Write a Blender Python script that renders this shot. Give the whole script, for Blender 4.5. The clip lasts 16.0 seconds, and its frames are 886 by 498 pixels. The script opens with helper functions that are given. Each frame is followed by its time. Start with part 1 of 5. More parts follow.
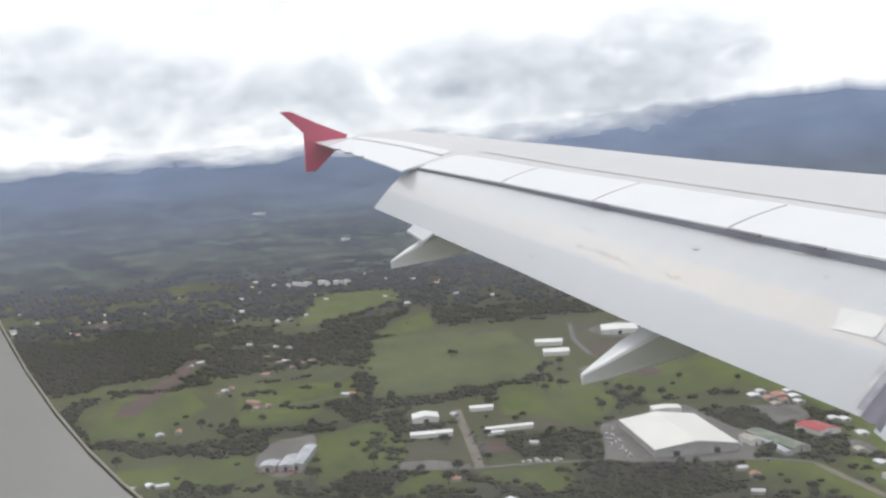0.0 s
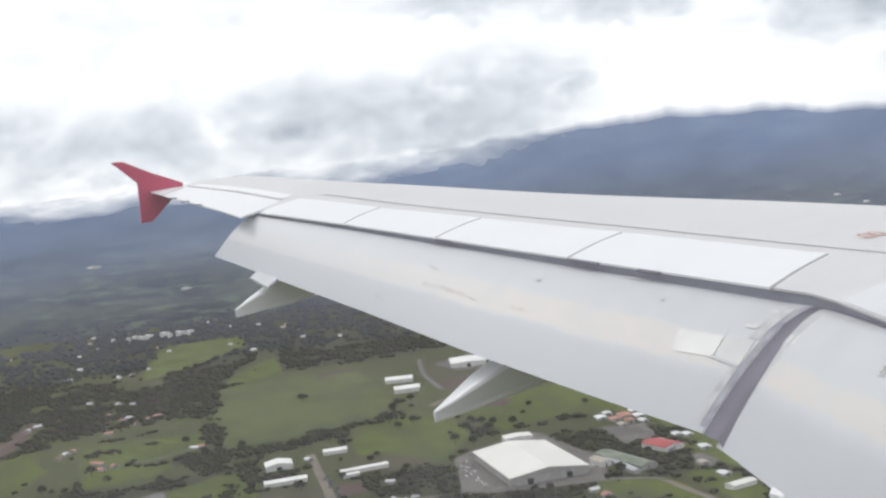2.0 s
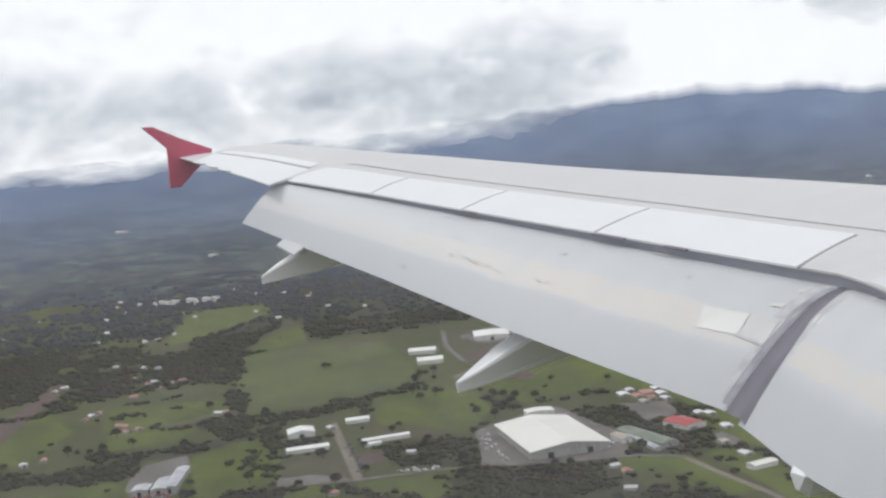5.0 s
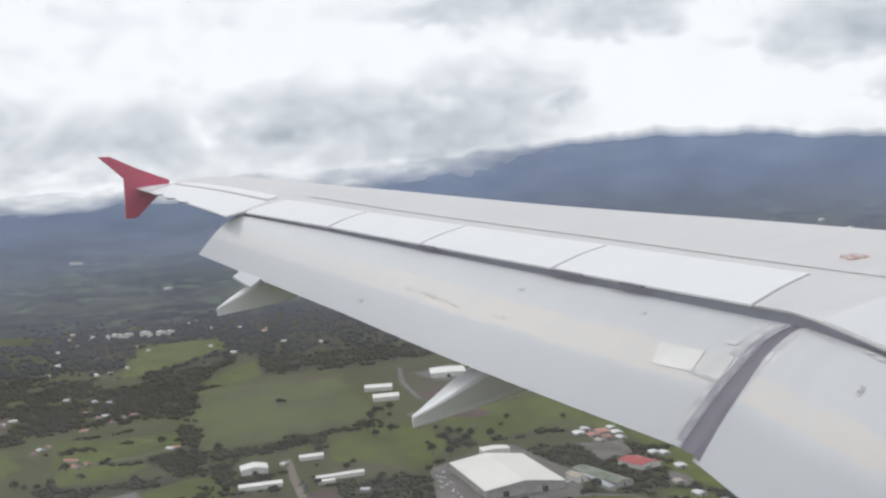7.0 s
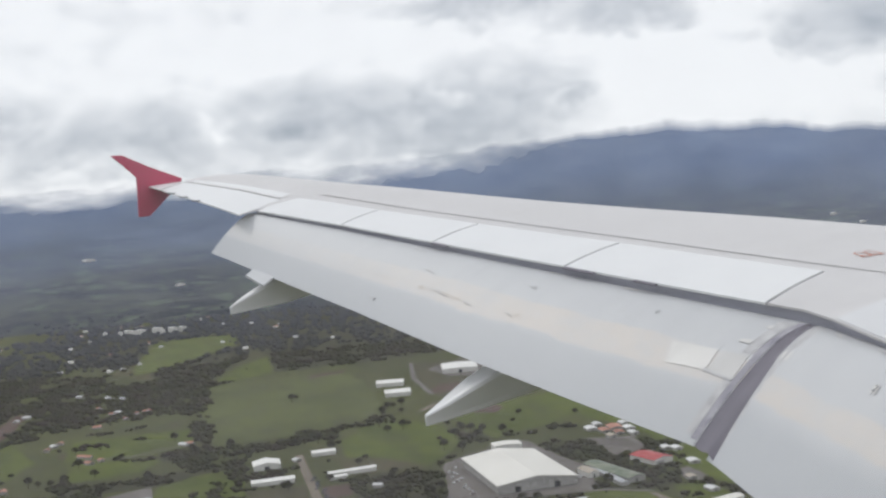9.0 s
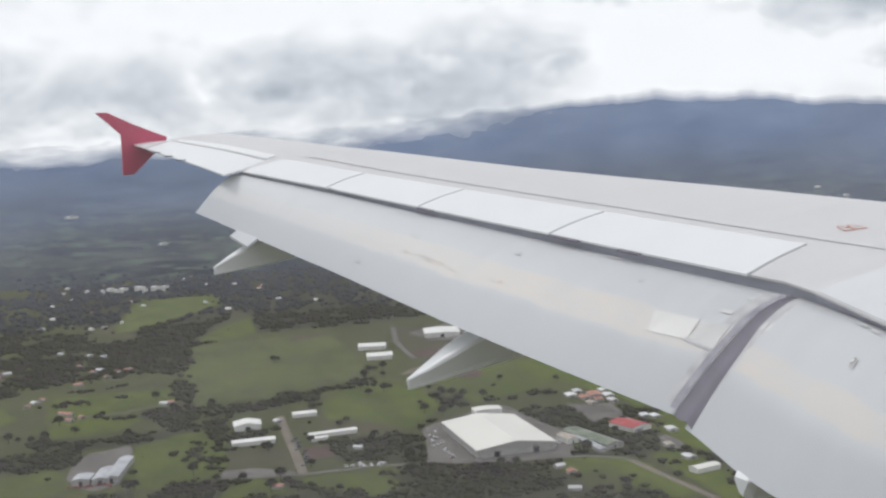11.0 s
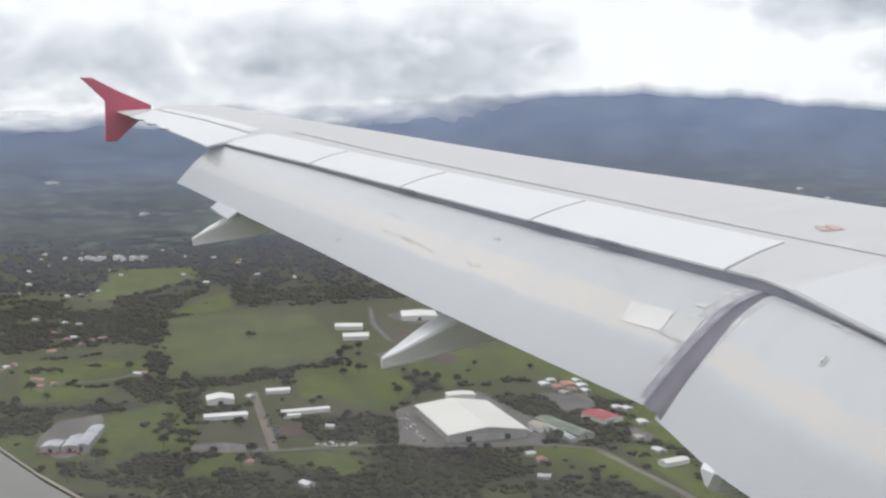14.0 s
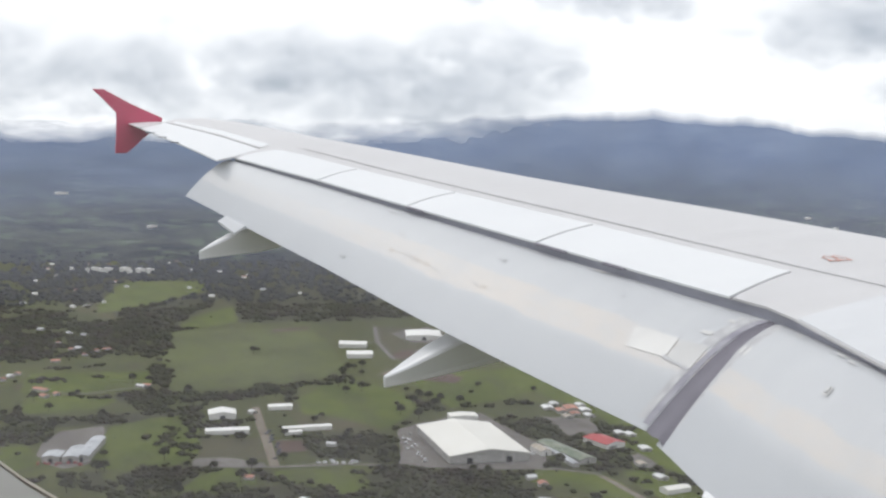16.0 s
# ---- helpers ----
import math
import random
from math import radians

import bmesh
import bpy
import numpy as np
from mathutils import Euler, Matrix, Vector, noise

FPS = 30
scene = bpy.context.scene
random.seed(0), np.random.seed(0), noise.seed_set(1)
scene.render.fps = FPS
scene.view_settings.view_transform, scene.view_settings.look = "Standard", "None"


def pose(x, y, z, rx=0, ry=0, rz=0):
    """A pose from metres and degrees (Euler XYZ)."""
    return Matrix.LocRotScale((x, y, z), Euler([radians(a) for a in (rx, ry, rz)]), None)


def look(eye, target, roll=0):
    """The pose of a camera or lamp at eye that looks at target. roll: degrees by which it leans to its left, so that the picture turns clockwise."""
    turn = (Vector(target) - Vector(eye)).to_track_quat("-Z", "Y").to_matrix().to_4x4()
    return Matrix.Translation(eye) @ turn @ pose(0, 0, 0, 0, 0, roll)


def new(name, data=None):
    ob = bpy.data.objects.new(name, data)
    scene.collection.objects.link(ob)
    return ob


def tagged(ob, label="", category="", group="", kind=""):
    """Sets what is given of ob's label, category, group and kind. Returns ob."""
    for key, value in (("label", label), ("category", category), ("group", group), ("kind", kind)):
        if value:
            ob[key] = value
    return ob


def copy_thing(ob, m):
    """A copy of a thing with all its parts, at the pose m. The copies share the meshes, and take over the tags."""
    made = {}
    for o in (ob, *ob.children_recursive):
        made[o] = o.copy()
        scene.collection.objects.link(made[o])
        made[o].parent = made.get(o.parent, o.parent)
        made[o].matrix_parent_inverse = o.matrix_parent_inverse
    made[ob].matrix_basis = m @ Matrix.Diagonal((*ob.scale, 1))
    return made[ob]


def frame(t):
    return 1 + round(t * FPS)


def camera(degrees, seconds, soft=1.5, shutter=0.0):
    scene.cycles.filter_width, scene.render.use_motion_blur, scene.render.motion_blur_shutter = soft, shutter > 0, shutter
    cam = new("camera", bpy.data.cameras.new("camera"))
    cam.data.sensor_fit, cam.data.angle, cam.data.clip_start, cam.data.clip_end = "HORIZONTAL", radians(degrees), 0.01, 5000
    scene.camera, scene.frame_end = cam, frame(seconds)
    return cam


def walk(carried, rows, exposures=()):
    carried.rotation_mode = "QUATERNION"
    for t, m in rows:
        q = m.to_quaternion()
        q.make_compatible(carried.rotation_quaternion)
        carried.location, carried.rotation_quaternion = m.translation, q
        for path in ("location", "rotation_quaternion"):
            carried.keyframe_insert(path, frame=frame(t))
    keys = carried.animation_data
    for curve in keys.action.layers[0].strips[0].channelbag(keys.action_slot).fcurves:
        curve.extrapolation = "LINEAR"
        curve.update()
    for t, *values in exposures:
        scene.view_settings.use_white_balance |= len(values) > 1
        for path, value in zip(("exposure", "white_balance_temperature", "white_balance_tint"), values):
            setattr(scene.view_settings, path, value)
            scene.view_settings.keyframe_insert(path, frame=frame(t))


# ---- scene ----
# The airplane's cabin and wing keep one place; the camera looks out through the window.
ROWS = [
    (0.0, pose(0.0204, -0.0078, 229.9932, 86.514, 3.785, -16.215)),
    (0.5, pose(0.0102, -0.0020, 230.0066, 86.615, 5.210, -20.130)),
    (1.0, pose(0.0161, -0.0041, 230.0224, 87.795, 5.451, -21.894)),
    (1.5, pose(0.0251, 0.0135, 230.0149, 87.639, 6.216, -22.652)),
    (2.0, pose(0.0206, 0.0063, 230.0075, 87.799, 6.568, -24.454)),
    (2.5, pose(0.0170, 0.0093, 230.0102, 87.152, 6.529, -23.855)),
    (3.0, pose(0.0156, 0.0050, 230.0105, 87.055, 6.404, -23.571)),
    (3.5, pose(0.0309, 0.0021, 229.9985, 86.611, 5.790, -23.806)),
    (4.0, pose(0.0304, 0.0084, 229.9876, 86.362, 4.700, -24.695)),
    (4.2, pose(0.0235, -0.0004, 229.9995, 86.229, 5.144, -23.541)),
    (6.3, pose(0.0115, 0.0024, 229.9990, 86.701, 5.343, -22.894)),
    (6.5, pose(0.0106, -0.0020, 229.9945, 85.992, 4.980, -24.724)),
    (7.0, pose(0.0155, 0.0034, 229.9786, 88.242, 4.339, -25.180)),
    (7.5, pose(0.0146, 0.0011, 229.9970, 86.859, 4.486, -23.721)),
    (8.0, pose(0.0182, 0.0014, 229.9996, 86.534, 4.500, -23.133)),
    (8.5, pose(0.0217, -0.0035, 229.9962, 86.970, 4.889, -24.845)),
    (8.7, pose(0.0123, 0.0012, 229.9993, 88.028, 4.709, -24.606)),
    (10.8, pose(-0.0056, 0.0088, 230.0059, 86.677, 3.715, -24.942)),
    (11.0, pose(0.0003, 0.0016, 230.0033, 86.184, 3.304, -25.358)),
    (11.5, pose(0.0260, 0.0046, 230.0079, 86.904, -0.013, -28.156)),
    (12.0, pose(0.0160, -0.0071, 229.9840, 88.298, 1.524, -29.375)),
    (12.5, pose(0.0223, -0.0012, 229.9924, 85.867, 0.722, -29.513)),
    (13.0, pose(0.0169, 0.0021, 229.9860, 85.505, 1.076, -26.967)),
    (13.5, pose(0.0027, 0.0089, 229.9890, 84.085, -0.022, -27.502)),
    (14.0, pose(0.0073, -0.0066, 229.9850, 85.332, 0.503, -26.140)),
    (14.5, pose(-0.0040, -0.0079, 229.9948, 86.105, 0.429, -23.946)),
    (15.0, pose(-0.0042, -0.0243, 229.9984, 86.634, 0.741, -21.672)),
    (15.5, pose(-0.0038, -0.0204, 229.9966, 85.814, 0.776, -22.572)),
    (16.0, pose(0.0105, -0.0058, 229.9831, 86.376, -0.999, -25.694)),
]
cam = camera(43.66, 16.0, soft=2.4)
walk(cam, ROWS, ((0.0, 0.09), (2.0, 0.06), (4.2, 0.0), (6.3, -0.13), (7.0, -0.10), (7.5, -0.15), (8.0, -0.24), (8.5, -0.21), (11.0, -0.10), (13.0, 0.0), (14.5, -0.04), (16.0, 0.07)))

# ---------------------------------------------------------------- world and sun
SUN_AZ, SUN_EL = radians(112), radians(52)     # from +x towards +y
world = bpy.data.worlds.new("overcast_sky")
scene.world = world
world.use_nodes = True


class Nodes:
    """Short hand for building node trees."""

    def __init__(self, tree):
        self.t = tree
        tree.nodes.clear()

    def add(self, kind):
        return self.t.nodes.new(kind)

    def link(self, a, b):
        self.t.links.new(a, b)

    def feed(self, socket, v):
        if isinstance(v, bpy.types.NodeSocket):
            self.link(v, socket)
        else:
            socket.default_value = v

    def math(self, op, a, b=0.0, clamp=False):
        n = self.add("ShaderNodeMath")
        n.operation, n.use_clamp = op, clamp
        self.feed(n.inputs[0], a)
        self.feed(n.inputs[1], b)
        return n.outputs[0]

    def mix(self, fac, a, b, blend="MIX"):
        n = self.add("ShaderNodeMix")
        n.data_type, n.blend_type = "RGBA", blend
        self.feed(n.inputs[0], fac)
        self.feed(n.inputs[6], a if isinstance(a, bpy.types.NodeSocket) else (*a, 1))
        self.feed(n.inputs[7], b if isinstance(b, bpy.types.NodeSocket) else (*b, 1))
        return n.outputs[2]

    def noise(self, vec, scale, detail=4.0, rough=0.55):
        n = self.add("ShaderNodeTexNoise")
        if vec is not None:
            self.link(vec, n.inputs["Vector"])
        n.inputs["Scale"].default_value = scale
        n.inputs["Detail"].default_value = detail
        n.inputs["Roughness"].default_value = rough
        return n.outputs["Fac"]

    def ramp(self, fac, lo, hi, a=0.0, b=1.0):
        n = self.add("ShaderNodeMapRange")
        n.clamp = True
        self.feed(n.inputs[0], fac)
        for i, v in enumerate((lo, hi, a, b)):
            n.inputs[i + 1].default_value = v
        return n.outputs[0]

    def scaled(self, vec, s):
        n = self.add("ShaderNodeMapping")
        self.link(vec, n.inputs["Vector"])
        n.inputs["Scale"].default_value = s
        return n.outputs[0]


w = Nodes(world.node_tree)
sky = w.add("ShaderNodeTexSky")
sky.sky_type, sky.sun_disc = "NISHITA", False
sky.sun_elevation, sky.sun_rotation = SUN_EL, radians(90) - SUN_AZ
sky.altitude, sky.dust_density = 900.0, 3.0
coord = w.add("ShaderNodeTexCoord")
way = coord.outputs["Generated"]
xyz = w.add("ShaderNodeSeparateXYZ")
w.link(way, xyz.inputs[0])
az = w.math("MULTIPLY", w.math("ARCTAN2", xyz.outputs[1], xyz.outputs[0]), 57.2958)
el = w.math("MULTIPLY", w.math("ARCSINE", xyz.outputs[2]), 57.2958)
def wave(vec, scale, detail, rough, twist):
    nd = w.add("ShaderNodeTexNoise")
    w.link(vec, nd.inputs["Vector"])
    for key, v in (("Scale", scale), ("Detail", detail), ("Roughness", rough), ("Distortion", twist)):
        nd.inputs[key].default_value = v
    return nd.outputs["Fac"]


chart = w.add("ShaderNodeCombineXYZ")
w.link(az, chart.inputs[0])
w.link(w.math("MULTIPLY", el, 1.55), chart.inputs[1])
chart = chart.outputs[0]
billow = wave(chart, 0.16, 7, 0.56, 0.25)        # lumps about six degrees wide, ragged down to the finest
puff = wave(chart, 0.50, 6, 0.56, 0.3)
cell = w.add("ShaderNodeTexVoronoi")
cell.feature = "SMOOTH_F1"
w.link(chart, cell.inputs["Vector"])
cell.inputs["Scale"].default_value, cell.inputs["Detail"].default_value, cell.inputs["Smoothness"].default_value = 0.42, 2.0, 0.5
tuft = w.ramp(cell.outputs["Distance"], 0.1, 0.9, 1.0, 0.0)
wob_a = w.math("ADD", az, w.math("MULTIPLY", w.math("SUBTRACT", billow, 0.5), 7.0))
wob_e = w.math("ADD", el, w.math("MULTIPLY", w.math("SUBTRACT", puff, 0.5), 2.2))


def bank(a, e, wa, we, amount):
    """A cloud bank round the direction (a, e), in degrees, with its half widths."""
    u = w.math("DIVIDE", w.math("SUBTRACT", wob_a, a), wa)
    v = w.math("DIVIDE", w.math("SUBTRACT", wob_e, e), we)
    r = w.math("ADD", w.math("MULTIPLY", u, u), w.math("MULTIPLY", v, v))
    return w.math("MULTIPLY", w.ramp(w.math("ADD", r, w.math("MULTIPLY", w.math("SUBTRACT", tuft, 0.5), 0.6)), 0.05, 1.7, 1.0, 0.0), amount)


body = w.math("ADD", w.ramp(el, 9.0, 16.0, 0.06, 0.34), w.math("MULTIPLY", w.ramp(az, 58.0, 66.0, 0.0, 0.16), w.ramp(el, 7.0, 10.5, 1.0, 0.0)))
for b in ((57.5, 10.05, 5.7, 1.43, 0.75), (55.3, 8.84, 2.6, 0.80, 0.5), (62.8, 10.33, 3.7, 0.63, 0.45), (42.5, 7.95, 5.7, 2.14, 0.65), (44.6, 7.02, 3.1, 1.00, 0.4),
          (39.4, 5.58, 3.1, 2.56, 0.6), (41.8, 4.51, 2.0, 0.63, 0.4), (50.4, 7.36, 1.1, 0.37, 0.4), (59.7, 5.56, 1.7, 0.46, 0.55), (68.7, 4.48, 3.7, 1.43, 0.7),
          (63.0, 3.94, 3.1, 1.14, 0.65), (65.5, 5.15, 7.4, 1.71, 0.4), (62.3, 6.94, 4.3, 1.14, 0.38), (70.9, 6.20, 3.4, 1.14, 0.38), (67.6, 2.97, 9.4, 0.85, 0.4),
          (80.7, 5.07, 3.1, 1.43, 0.5), (74.0, 5.65, 2.6, 1.43, 0.42), (77.1, 3.57, 4.6, 0.71, 0.3), (68.1, 5.90, 1.7, 0.29, -0.4), (65.1, 5.77, 1.1, 0.34, -0.4),
          (77.6, 4.82, 1.3, 0.80, -0.3), (76.3, 3.20, 2.0, 0.29, -0.2), (51.3, 5.71, 5.7, 1.71, -0.2), (41.0, 5.15, 1.7, 0.51, -0.2), (43.1, 2.94, 6.3, 0.85, 0.25),
          (93.5, 6.83, 3.4, 1.43, 0.4), (87.3, 4.96, 4.8, 2.00, 0.5), (92.7, 4.92, 3.4, 1.14, 0.4), (91.8, 2.96, 1.7, 0.57, -0.3), (84.3, 3.40, 1.4, 0.34, -0.2),
          (108, 7, 12, 3, 0.4), (25, 8, 11, 3, 0.4)):
    body = w.math("ADD", body, bank(*b))
lit = w.add("ShaderNodeVectorMath")
lit.operation = "ADD"
w.link(chart, lit.inputs[0])
lit.inputs[1].default_value = (0.5, 1.5, 0.0)
above = wave(lit.outputs[0], 0.16, 7, 0.56, 0.25)
# tops catch the light, undersides lie in shade
relief = w.math("ADD", w.math("MULTIPLY", w.math("SUBTRACT", above, billow), 1.9), w.math("ADD", w.math("MULTIPLY", w.math("SUBTRACT", puff, 0.5), 0.80), w.math("MULTIPLY", w.math("SUBTRACT", tuft, 0.5), 0.40)))
body = w.math("MAXIMUM", body, 0.02)
soft = w.math("DIVIDE", body, w.math("ADD", body, 0.62))
grey = w.math("ADD", w.math("MULTIPLY", soft, 0.98), w.math("MULTIPLY", w.math("MULTIPLY", w.math("ADD", relief, w.math("MULTIPLY", w.math("SUBTRACT", billow, 0.5), 0.9)), w.ramp(soft, 0.0, 0.35, 0.25, 1.0)), 0.68))
grey = w.ramp(grey, 0.10, 0.92, 0.0, 0.95)
cloud = w.mix(grey, (1.07, 1.10, 1.135), (0.35, 0.41, 0.49))
sky_dim = w.mix(1.0, sky.outputs[0], (0.1, 0.1, 0.1), "MULTIPLY")
both = w.mix(0.94, sky_dim, cloud)
back = w.add("ShaderNodeBackground")
w.link(both, back.inputs[0])
back.inputs[1].default_value = 1.0
wo = w.add("ShaderNodeOutputWorld")
w.link(back.outputs[0], wo.inputs[0])

sun_data = bpy.data.lights.new("sun", "SUN")
sun_data.energy, sun_data.angle, sun_data.color = 0.8, radians(14), (1.0, 0.97, 0.92)
sun = new("sun", sun_data)
s_dir = Vector((math.cos(SUN_EL) * math.cos(SUN_AZ), math.cos(SUN_EL) * math.sin(SUN_AZ), math.sin(SUN_EL)))
sun.matrix_world = look(s_dir * 400, (0, 0, 0))


# ---------------------------------------------------------------- materials
def material(name, build, rough=0.6, metal=0.0, spec=0.5, bump=None):
    """build(n, object_coords) gives the colour socket or value; bump = (socket maker, strength, distance)."""
    m = bpy.data.materials.new(name)
    m.use_nodes = True
    n = Nodes(m.node_tree)
    tc = n.add("ShaderNodeTexCoord")
    oc = tc.outputs["Object"]
    b = n.add("ShaderNodeBsdfPrincipled")
    c = build(n, oc)
    n.feed(b.inputs["Base Color"], c if isinstance(c, bpy.types.NodeSocket) else (*c, 1))
    b.inputs["Roughness"].default_value = rough
    b.inputs["Metallic"].default_value = metal
    b.inputs["Specular IOR Level"].default_value = spec
    if bump:
        bn = n.add("ShaderNodeBump")
        bn.inputs["Strength"].default_value, bn.inputs["Distance"].default_value = bump[1], bump[2]
        n.link(bump[0](n, oc), bn.inputs["Height"])
        n.link(bn.outputs[0], b.inputs["Normal"])
    o = n.add("ShaderNodeOutputMaterial")
    n.link(b.outputs[0], o.inputs[0])
    return m


def paint(name, a, b, streak=1.0, rough=0.38):
    """Weathered aircraft paint: two tones, streaks along the flow, faint grime."""
    def build(n, oc):
        s = n.noise(n.scaled(oc, (0.5, 5.0 * streak, 1.0)), 1.6, 6, 0.6)
        g = n.noise(oc, 7.0, 8, 0.65)
        col = n.mix(n.ramp(s, 0.35, 0.7), a, b)
        return n.mix(n.ramp(g, 0.52, 0.80, 0.0, 0.20), col, tuple(v * 0.72 for v in b))
    return material(name, build, rough, bump=(lambda n, oc: n.noise(oc, 3.0, 3), 0.04, 0.05))


def two_tone(name, a, b, scale, rough=0.7, lo=0.4, hi=0.62, extra=None, island=0.0, ob_random=0.0):
    def build(n, oc):
        col = n.mix(n.ramp(n.noise(oc, scale, 6, 0.6), lo, hi), a, b)
        if extra:
            col = n.mix(n.ramp(n.noise(oc, scale * 7, 5, 0.6), 0.48, 0.75, 0, 0.7), col, extra)
        if island:
            geo = n.add("ShaderNodeNewGeometry")
            k = n.ramp(geo.outputs["Random Per Island"], 0, 1, 1 - island, 1 + island)
            cb = n.add("ShaderNodeCombineColor")
            for i in range(3):
                n.link(k, cb.inputs[i])
            col = n.mix(1.0, col, cb.outputs[0], "MULTIPLY")
        if ob_random:
            oi = n.add("ShaderNodeObjectInfo")
            k = n.ramp(oi.outputs["Random"], 0, 1, 1 - ob_random, 1 + ob_random)
            cb = n.add("ShaderNodeCombineColor")
            for i in range(3):
                n.link(k, cb.inputs[i])
            col = n.mix(1.0, col, cb.outputs[0], "MULTIPLY")
        return col
    return material(name, build, rough, spec=0.25)


WING = paint("wing_grey_paint", (0.625, 0.610, 0.610), (0.575, 0.560, 0.562))
SPOILER = paint("spoiler_white_paint", (0.80, 0.805, 0.81), (0.75, 0.755, 0.765))
SPOILER_IN = paint("inner_spoiler_paint", (0.675, 0.68, 0.695), (0.63, 0.635, 0.65))
COVE_SHADE = material("cove_grey_toned_for_shade", lambda n, oc: n.mix(n.noise(oc, 6), (0.34, 0.345, 0.41), (0.42, 0.425, 0.49)), 0.75)
SEAM = material("seam_grey", lambda n, oc: n.mix(n.noise(oc, 9), (0.16, 0.155, 0.16), (0.34, 0.33, 0.33)), 0.8)
SEAL = material("rubber_seal_grey", lambda n, oc: n.mix(n.ramp(n.noise(oc, 7, 8, 0.7), 0.36, 0.64), (0.26, 0.25, 0.30), (0.42, 0.41, 0.45)), 0.85)
RED = paint("red_fence_paint", (0.54, 0.050, 0.120), (0.48, 0.040, 0.098), rough=0.42)
FAIRING = paint("fairing_grey_paint", (0.82, 0.825, 0.84), (0.75, 0.755, 0.77))
PATCH = paint("repair_patch_white", (0.70, 0.69, 0.67), (0.63, 0.62, 0.605))
PATCH_GREY = paint("repair_patch_grey", (0.57, 0.565, 0.56), (0.51, 0.505, 0.50))
INK = material("faded_grey_ink", lambda n, oc: n.mix(n.noise(oc, 60), (0.30, 0.31, 0.32), (0.46, 0.46, 0.47)), 0.7)
SMEAR = material("faint_smear", lambda n, oc: n.mix(n.ramp(n.noise(oc, 14, 6, 0.7), 0.35, 0.65), (0.50, 0.485, 0.475), (0.57, 0.56, 0.555)), 0.6)
REDINK = material("faded_red_ink", lambda n, oc: n.mix(n.noise(oc, 40), (0.55, 0.22, 0.16), (0.60, 0.36, 0.30)), 0.7)
GRIME = material("scuffed_edge_grey", lambda n, oc: n.mix(n.ramp(n.noise(oc, 11, 8, 0.7), 0.38, 0.62), (0.41, 0.40, 0.42), (0.57, 0.57, 0.575)), 0.7)
GROOVE = material("groove_dark", lambda n, oc: n.mix(n.noise(oc, 8, 6), (0.135, 0.125, 0.155), (0.22, 0.205, 0.245)), 0.85)
NUMERAL = material("stencil_dark_grey", lambda n, oc: n.mix(n.noise(oc, 12), (0.14, 0.15, 0.16), (0.20, 0.21, 0.22)), 0.7)


def flap_build(n, oc):
    """Flap paint: cool grey-white with a worn, warm band along the middle and grime streaks."""
    uv = n.add("ShaderNodeUVMap")
    sep = n.add("ShaderNodeSeparateXYZ")
    n.link(uv.outputs[0], sep.inputs[0])
    u, v = sep.outputs[0], sep.outputs[1]
    s = n.noise(n.scaled(oc, (0.6, 4.0, 1.0)), 1.8, 6, 0.6)
    wob = n.math("MULTIPLY", n.math("SUBTRACT", n.noise(oc, 2.4, 6), 0.5), 0.10)
    mid = n.ramp(u, 5.0, 7.0, 0.545, 0.530)
    d = n.math("ABSOLUTE", n.math("SUBTRACT", n.math("ADD", v, wob), mid))
    band = n.math("MULTIPLY", n.math("MULTIPLY", n.ramp(n.math("SUBTRACT", d, n.ramp(u, 6.3, 7.2, 0.0, 0.045)), 0.065, 0.092, 1.0, 0.0), n.ramp(u, 8.6, 11.5, 1.0, 0.25)), n.ramp(n.noise(n.scaled(oc, (1, 0.6, 1)), 4.5, 8, 0.7), 0.36, 0.58, 0.45, 1.0))
    base = n.mix(n.ramp(s, 0.35, 0.7), (0.575, 0.585, 0.60), (0.53, 0.54, 0.56))
    base = n.mix(n.ramp(n.math("SUBTRACT", n.math("ADD", v, n.math("MULTIPLY", wob, 0.3)), mid), 0.09, 0.18, 0.0, 0.7), base, (0.455, 0.473, 0.50))
    col = n.mix(n.math("MULTIPLY", band, 0.9), base, (0.645, 0.600, 0.560))
    # brownish scrapes along the lower edge of the band
    line_ = n.math("ABSOLUTE", n.math("SUBTRACT", n.math("ADD", v, n.math("MULTIPLY", wob, 0.5)), n.math("ADD", mid, 0.045)))
    scrape = n.math("MULTIPLY", n.ramp(line_, 0.008, 0.030, 1.0, 0.0), n.ramp(n.noise(n.scaled(oc, (3, 1.0, 1)), 3.0, 6, 0.7), 0.50, 0.62))
    scrape = n.math("MULTIPLY", scrape, n.math("MULTIPLY", n.ramp(u, 7.6, 8.4, 0.0, 1.0), n.ramp(u, 9.6, 10.6, 1.0, 0.0)))
    col = n.mix(n.math("MULTIPLY", scrape, 0.75), col, (0.46, 0.40, 0.35))
    spots = n.noise(oc, 3.5, 8, 0.7)
    return n.mix(n.ramp(spots, 0.60, 0.78, 0.0, 0.28), col, (0.45, 0.45, 0.46))


FLAP = material("flap_worn_paint", flap_build, 0.5, bump=(lambda n, oc: n.noise(oc, 2.5, 3), 0.05, 0.05))
CABIN = two_tone("cabin_panel_beige", (0.66, 0.64, 0.61), (0.62, 0.60, 0.57), 30.0, 0.55)
GASKET = two_tone("window_gasket_tan", (0.50, 0.46, 0.38), (0.40, 0.37, 0.30), 60.0, 0.6)
SKIN = paint("fuselage_white_paint", (0.78, 0.78, 0.79), (0.74, 0.74, 0.75))

